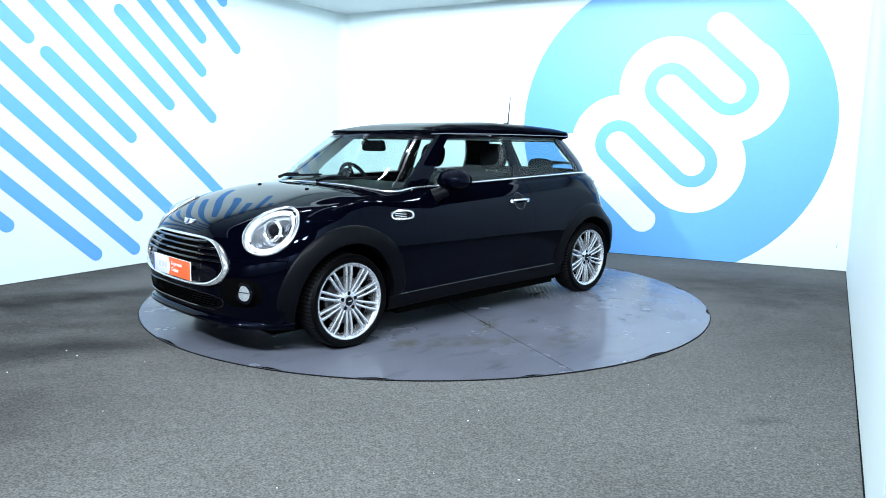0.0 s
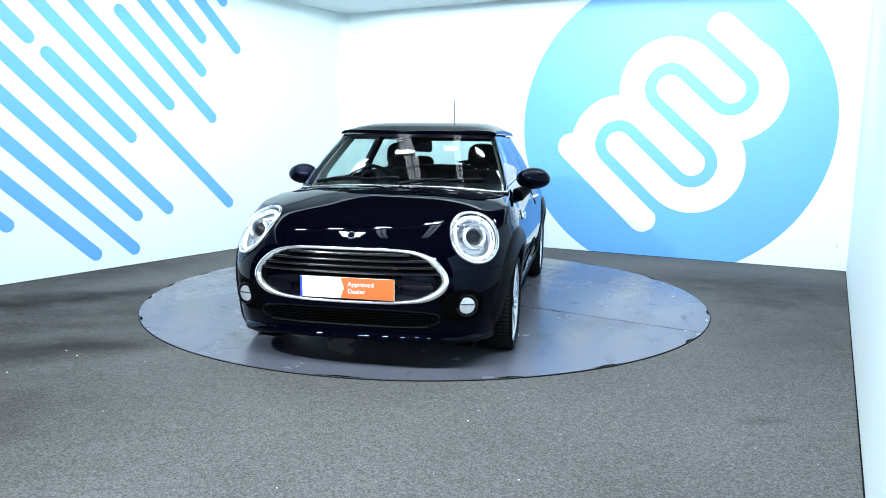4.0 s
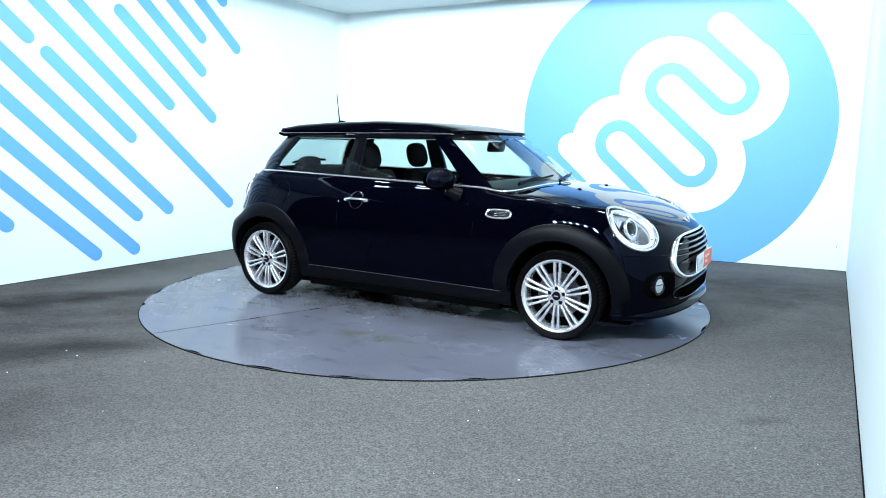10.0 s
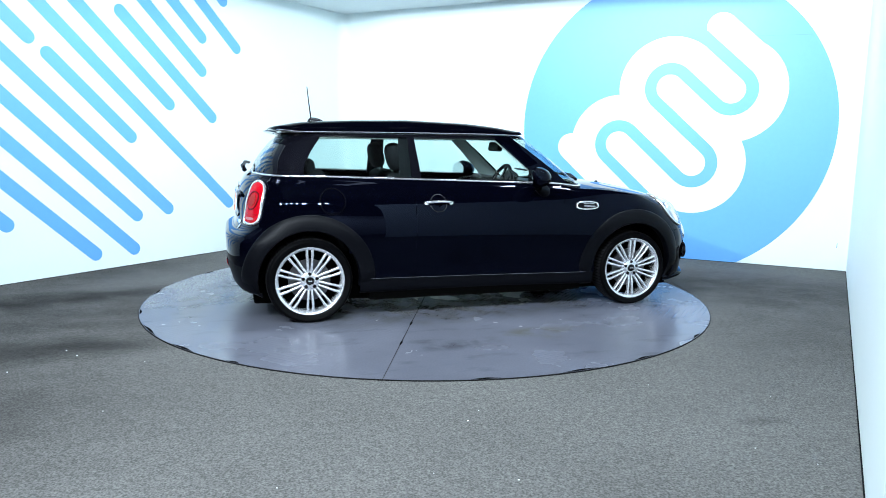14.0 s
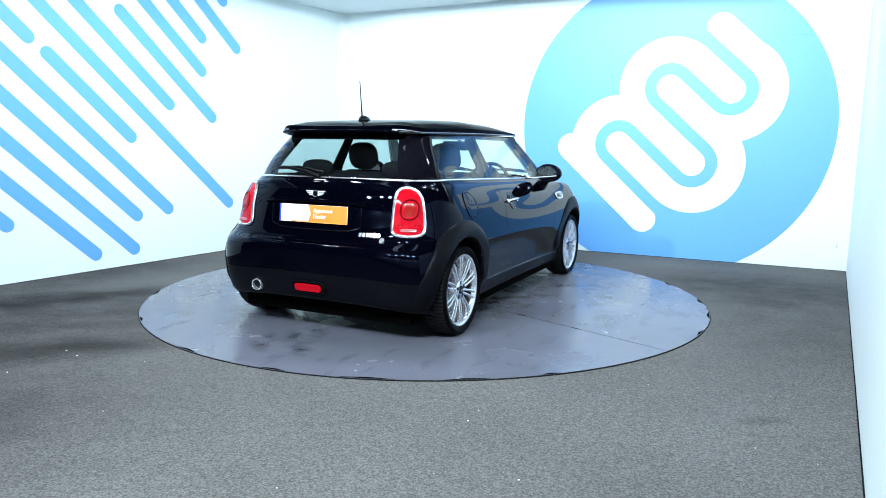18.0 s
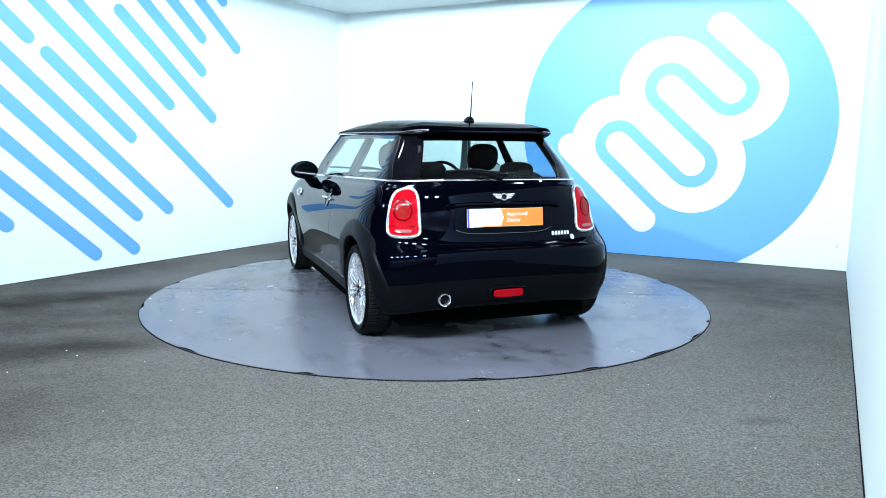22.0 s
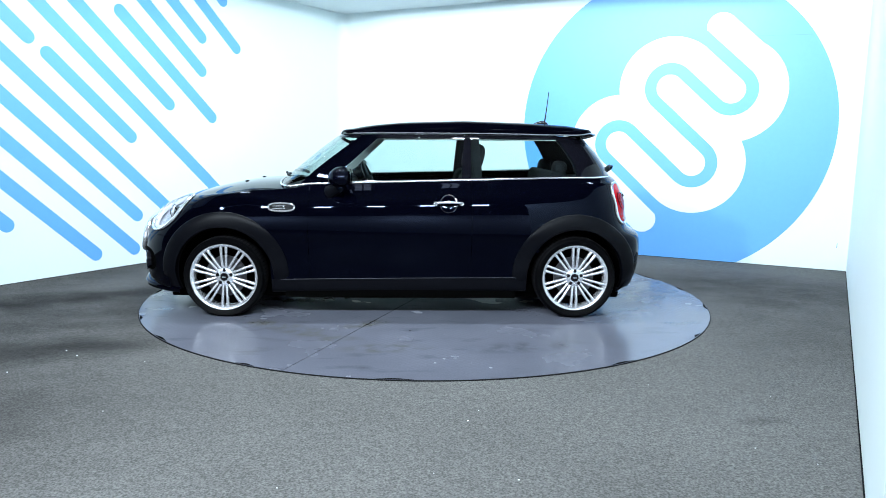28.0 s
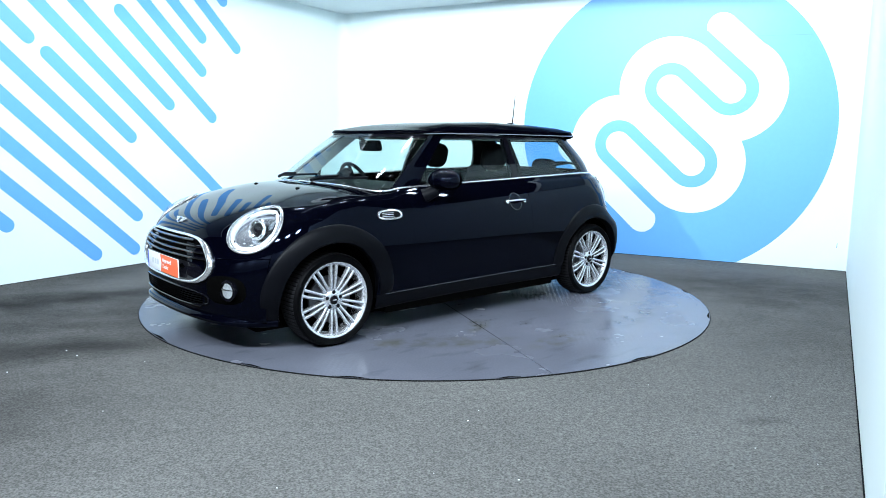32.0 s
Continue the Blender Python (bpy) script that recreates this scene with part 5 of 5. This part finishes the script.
for y0, y1, side in ((0.05, 0.56, 1), (-0.55, 0.0, 1)):
    wp_ = group("wiper", "black windscreen wiper")
    part("blade", tube([on_glass(y0 + (y1 - y0) * t, 0.968 + 0.03 * t, 0.016) for t in (0, 0.25, 0.5, 0.75, 1)], 0.008, 6), M_PLASTIC, wp_)
    part("arm", tube([on_glass(y0 - 0.03, 0.955, 0.02), on_glass(y0 + 0.12, 0.975, 0.036), on_glass((y0 + y1) / 2, 0.988, 0.028)], [0.013, 0.009, 0.007], 8), M_PLASTIC, wp_)
for s in (1, -1):
    p, q = skin((1.19, 0.30 * s, 2), (0, 0, -1))
    bm = bmesh.new()
    bmesh.ops.create_uvsphere(bm, u_segments=12, v_segments=8, radius=0.012, matrix=Matrix.Translation(p) @ Matrix.Diagonal((1.4, 1, 0.7, 1)))
    cpart("washer_jet", bm, M_PLASTIC)
rw = group("rear_wiper", "black rear wiper")
part("arm", tube([(-1.645, 0.0, 1.02), (-1.66, 0.10, 1.05), (-1.62, 0.30, 1.075)], [0.018, 0.013, 0.008], 8), M_PLASTIC, rw)
part("blade", tube([(-1.65, -0.04, 1.045), (-1.64, 0.16, 1.075), (-1.60, 0.36, 1.065)], 0.011, 6), M_PLASTIC, rw)

# rear spoiler lip under the roof's back edge
sp = [Vector(ROOFG[6, k % NK]) for k in range(NCOL - 10, NCOL + 11)]
bm = bmesh.new()
rows = []
for p in sp:
    rows.append([bm.verts.new(p + Vector(d)) for d in ((0.10, 0, -0.004), (0.0, 0, 0.004), (-0.028, 0, -0.004), (-0.026, 0, -0.014), (0.03, 0, -0.032), (0.10, 0, -0.036))])
for i in range(len(rows) - 1):
    for j in range(5):
        bm.faces.new((rows[i][j], rows[i][j + 1], rows[i + 1][j + 1], rows[i + 1][j]))
bmesh.ops.recalc_face_normals(bm, faces=bm.faces)
cpart("roof_spoiler", bm, M_PAINT, None, "black roof spoiler")

# ---- inside ----
def headrest(size, m, parent):
    """A soft rounded pad: a swollen block with no flat edge."""
    bm = bmesh.new()
    bmesh.ops.create_uvsphere(bm, u_segments=24, v_segments=16, radius=1)
    for vt in bm.verts:
        vt.co = Vector([math.copysign(abs(q) ** 0.72, q) * h / 2 for q, h in zip(vt.co, size)])
    bmesh.ops.transform(bm, matrix=m, verts=bm.verts)
    return part("headrest", bm, M_FABRIC, parent)


def cushion(name, size, m, parent, bev=0.05, material=None):
    return part(name, box(size, bevel=bev, m=m, seg=4), material or M_FABRIC, parent)


for s in (1, -1):
    st = group("front_seat", "black cloth front seat with a headrest")
    cushion("seat_cushion", (0.50, 0.48, 0.14), pose(-0.12, 0.36 * s, 0.50, 0, -6, 0), st)
    cushion("seat_back", (0.15, 0.46, 0.54), pose(-0.44, 0.36 * s, 0.755, 0, -18, 0), st, 0.07)
    headrest((0.12, 0.25, 0.215), pose(-0.555, 0.36 * s, 1.13, 0, -14, 0), st)
    for yy in (-0.05, 0.05):
        part("headrest_post", tube([(-0.525, 0.36 * s + yy, 0.99), (-0.55, 0.36 * s + yy, 1.10)], 0.007, 6), M_SATIN, st)
rb = group("rear_bench", "black cloth rear bench")
cushion("bench_cushion", (0.46, 1.1, 0.16), pose(-0.80, 0, 0.52), rb)
cushion("bench_back", (0.13, 1.1, 0.52), pose(-1.10, 0, 0.78, 0, -16, 0), rb)
for s in (1, -1):
    headrest((0.10, 0.25, 0.125), pose(-1.20, 0.33 * s, 1.052, 0, -10, 0), rb)
ds = group("dashboard", "black dashboard")
cushion("top", (0.44, 1.30, 0.12), pose(0.62, 0, 0.885, 0, 4, 0), ds, 0.04, M_PLASTIC)
cushion("fascia", (0.12, 1.28, 0.26), pose(0.46, 0, 0.76), ds, 0.04, M_PLASTIC)
part("instrument_pod", lathe([(0.0, 0.0), (0.055, 0.0), (0.06, -0.03), (0.05, -0.08)], 24, axis="Z"), M_PLASTIC, ds).matrix_basis = pose(0.36, -0.36, 0.985, 0, -70, 0)
sw = group("steering_wheel", "black steering wheel")
o = part("rim", tube([(0.182 * math.cos(2 * math.pi * k / 40), 0.182 * math.sin(2 * math.pi * k / 40), 0) for k in range(40)], 0.015, 8, closed=True), M_PLASTIC, sw)
o.matrix_basis = pose(0.29, -0.36, 0.90, 0, -66, 0)
o = part("boss", lathe([(0.0, 0.02), (0.05, 0.02), (0.075, 0.0), (0.07, -0.03)], 24, axis="Z"), M_PLASTIC, sw)
o.matrix_basis = pose(0.29, -0.36, 0.90, 0, -66, 0)
for a in (0, 90, 180):
    o = part("spoke", box((0.03, 0.13, 0.018), (0, 0.11, 0), 0.006), M_PLASTIC, sw)
    o.matrix_basis = pose(0.29, -0.36, 0.90, 0, -66, 0) @ pose(0, 0, 0, 0, 0, a - 180 + 90)
im = group("interior_mirror", "black interior mirror")
cushion("mirror_body", (0.045, 0.25, 0.08), pose(0.40, 0, 1.213, 0, 12, 0), im, 0.021, M_PLASTIC)
part("stalk", tube([(0.41, 0, 1.22), (0.50, 0, 1.27)], 0.012, 8), M_PLASTIC, im)
cpart("parcel_shelf", box((0.36, 1.08, 0.02), (-1.38, 0, 0.965), 0.006), M_FABRIC, None, "black parcel shelf")
cpart("load_floor", box((0.5, 1.05, 0.03), (-1.35, 0, 0.45), 0.006), M_FABRIC)

# trim behind the pillars, beside the rear seats
INNER = GLASSG - GLASSG_N * 0.028
for s, f in ((1, L), (-1, Rt)):
    for nm, k0, k1 in (("rear_pillar_trim", KC, KR), ("door_pillar_trim", KB1, KB1 + 2), ("windscreen_pillar_trim", KA + 2, KA2)):
        a, b = sorted((f(k0), f(k1)))
        panel(nm, INNER, GLASSG_N, 0, GT, a, b, M_LINING if nm[0] == "w" else M_TRIMGREY, "pale grey pillar trim" if nm[0] == "w" else "dark grey pillar trim", gap=0.0, depth=0.01)
    a, b = sorted((f(KA2), f(KC)))
    panel("window_top_trim", INNER, GLASSG_N, GT - 1, GT, a, b, M_LINING, "pale grey trim over the side windows", gap=0.0, depth=0.006)
    pts = [Vector(BODY[R_SILL, k % NK]) + Vector(BODY_N[R_SILL, k % NK]) * 0.003 for k in (range(col_x(0.85), col_x(-0.82) + 1) if s > 0 else range(NK - col_x(-0.82), NK - col_x(0.85) + 1))]
    cpart("sill_strip", tube(pts, 0.0022, 6), M_GUTTER, None, "thin bright strip along the sill")


# ---- motion: the turntable carries the car round once ----
TURN = ((0, -137.05), (0.5, -136.50), (1, -134.65), (1.5, -131.11), (2, -125.88), (2.5, -120.07), (3, -114.21), (3.5, -108.40), (5.5, -84.58), (6, -78.55), (6.5, -72.63), (7, -66.71), (7.5, -60.85), (8, -54.93), (8.5, -49.05), (9, -43.17), (9.5, -37.30), (10, -31.41), (10.5, -25.56), (11, -19.75), (11.5, -13.95), (12, -8.14), (12.5, -2.31), (13, 3.57), (13.5, 9.47), (14, 15.41), (14.5, 21.38), (16.5, 45.26), (17, 51.16), (17.5, 56.98), (18, 62.77), (18.5, 68.57), (19, 74.46), (19.5, 80.35), (20, 86.30), (20.5, 92.22), (21, 98.14), (21.5, 104.03), (22, 109.93), (22.5, 115.79), (23, 121.66), (23.5, 127.50), (24, 133.37), (24.5, 139.24), (25, 145.15), (25.5, 151.07), (27.5, 174.74), (28, 180.65), (28.5, 186.55), (29, 192.43), (29.5, 198.29), (30, 204.12), (30.5, 209.91), (31, 214.93), (31.5, 217.98), (32, 219.51))


def motions():
    for thing in (table, car):
        walk(thing, [(t, pose(0, 0, 0, 0, 0, a)) for t, a in TURN])


motions()
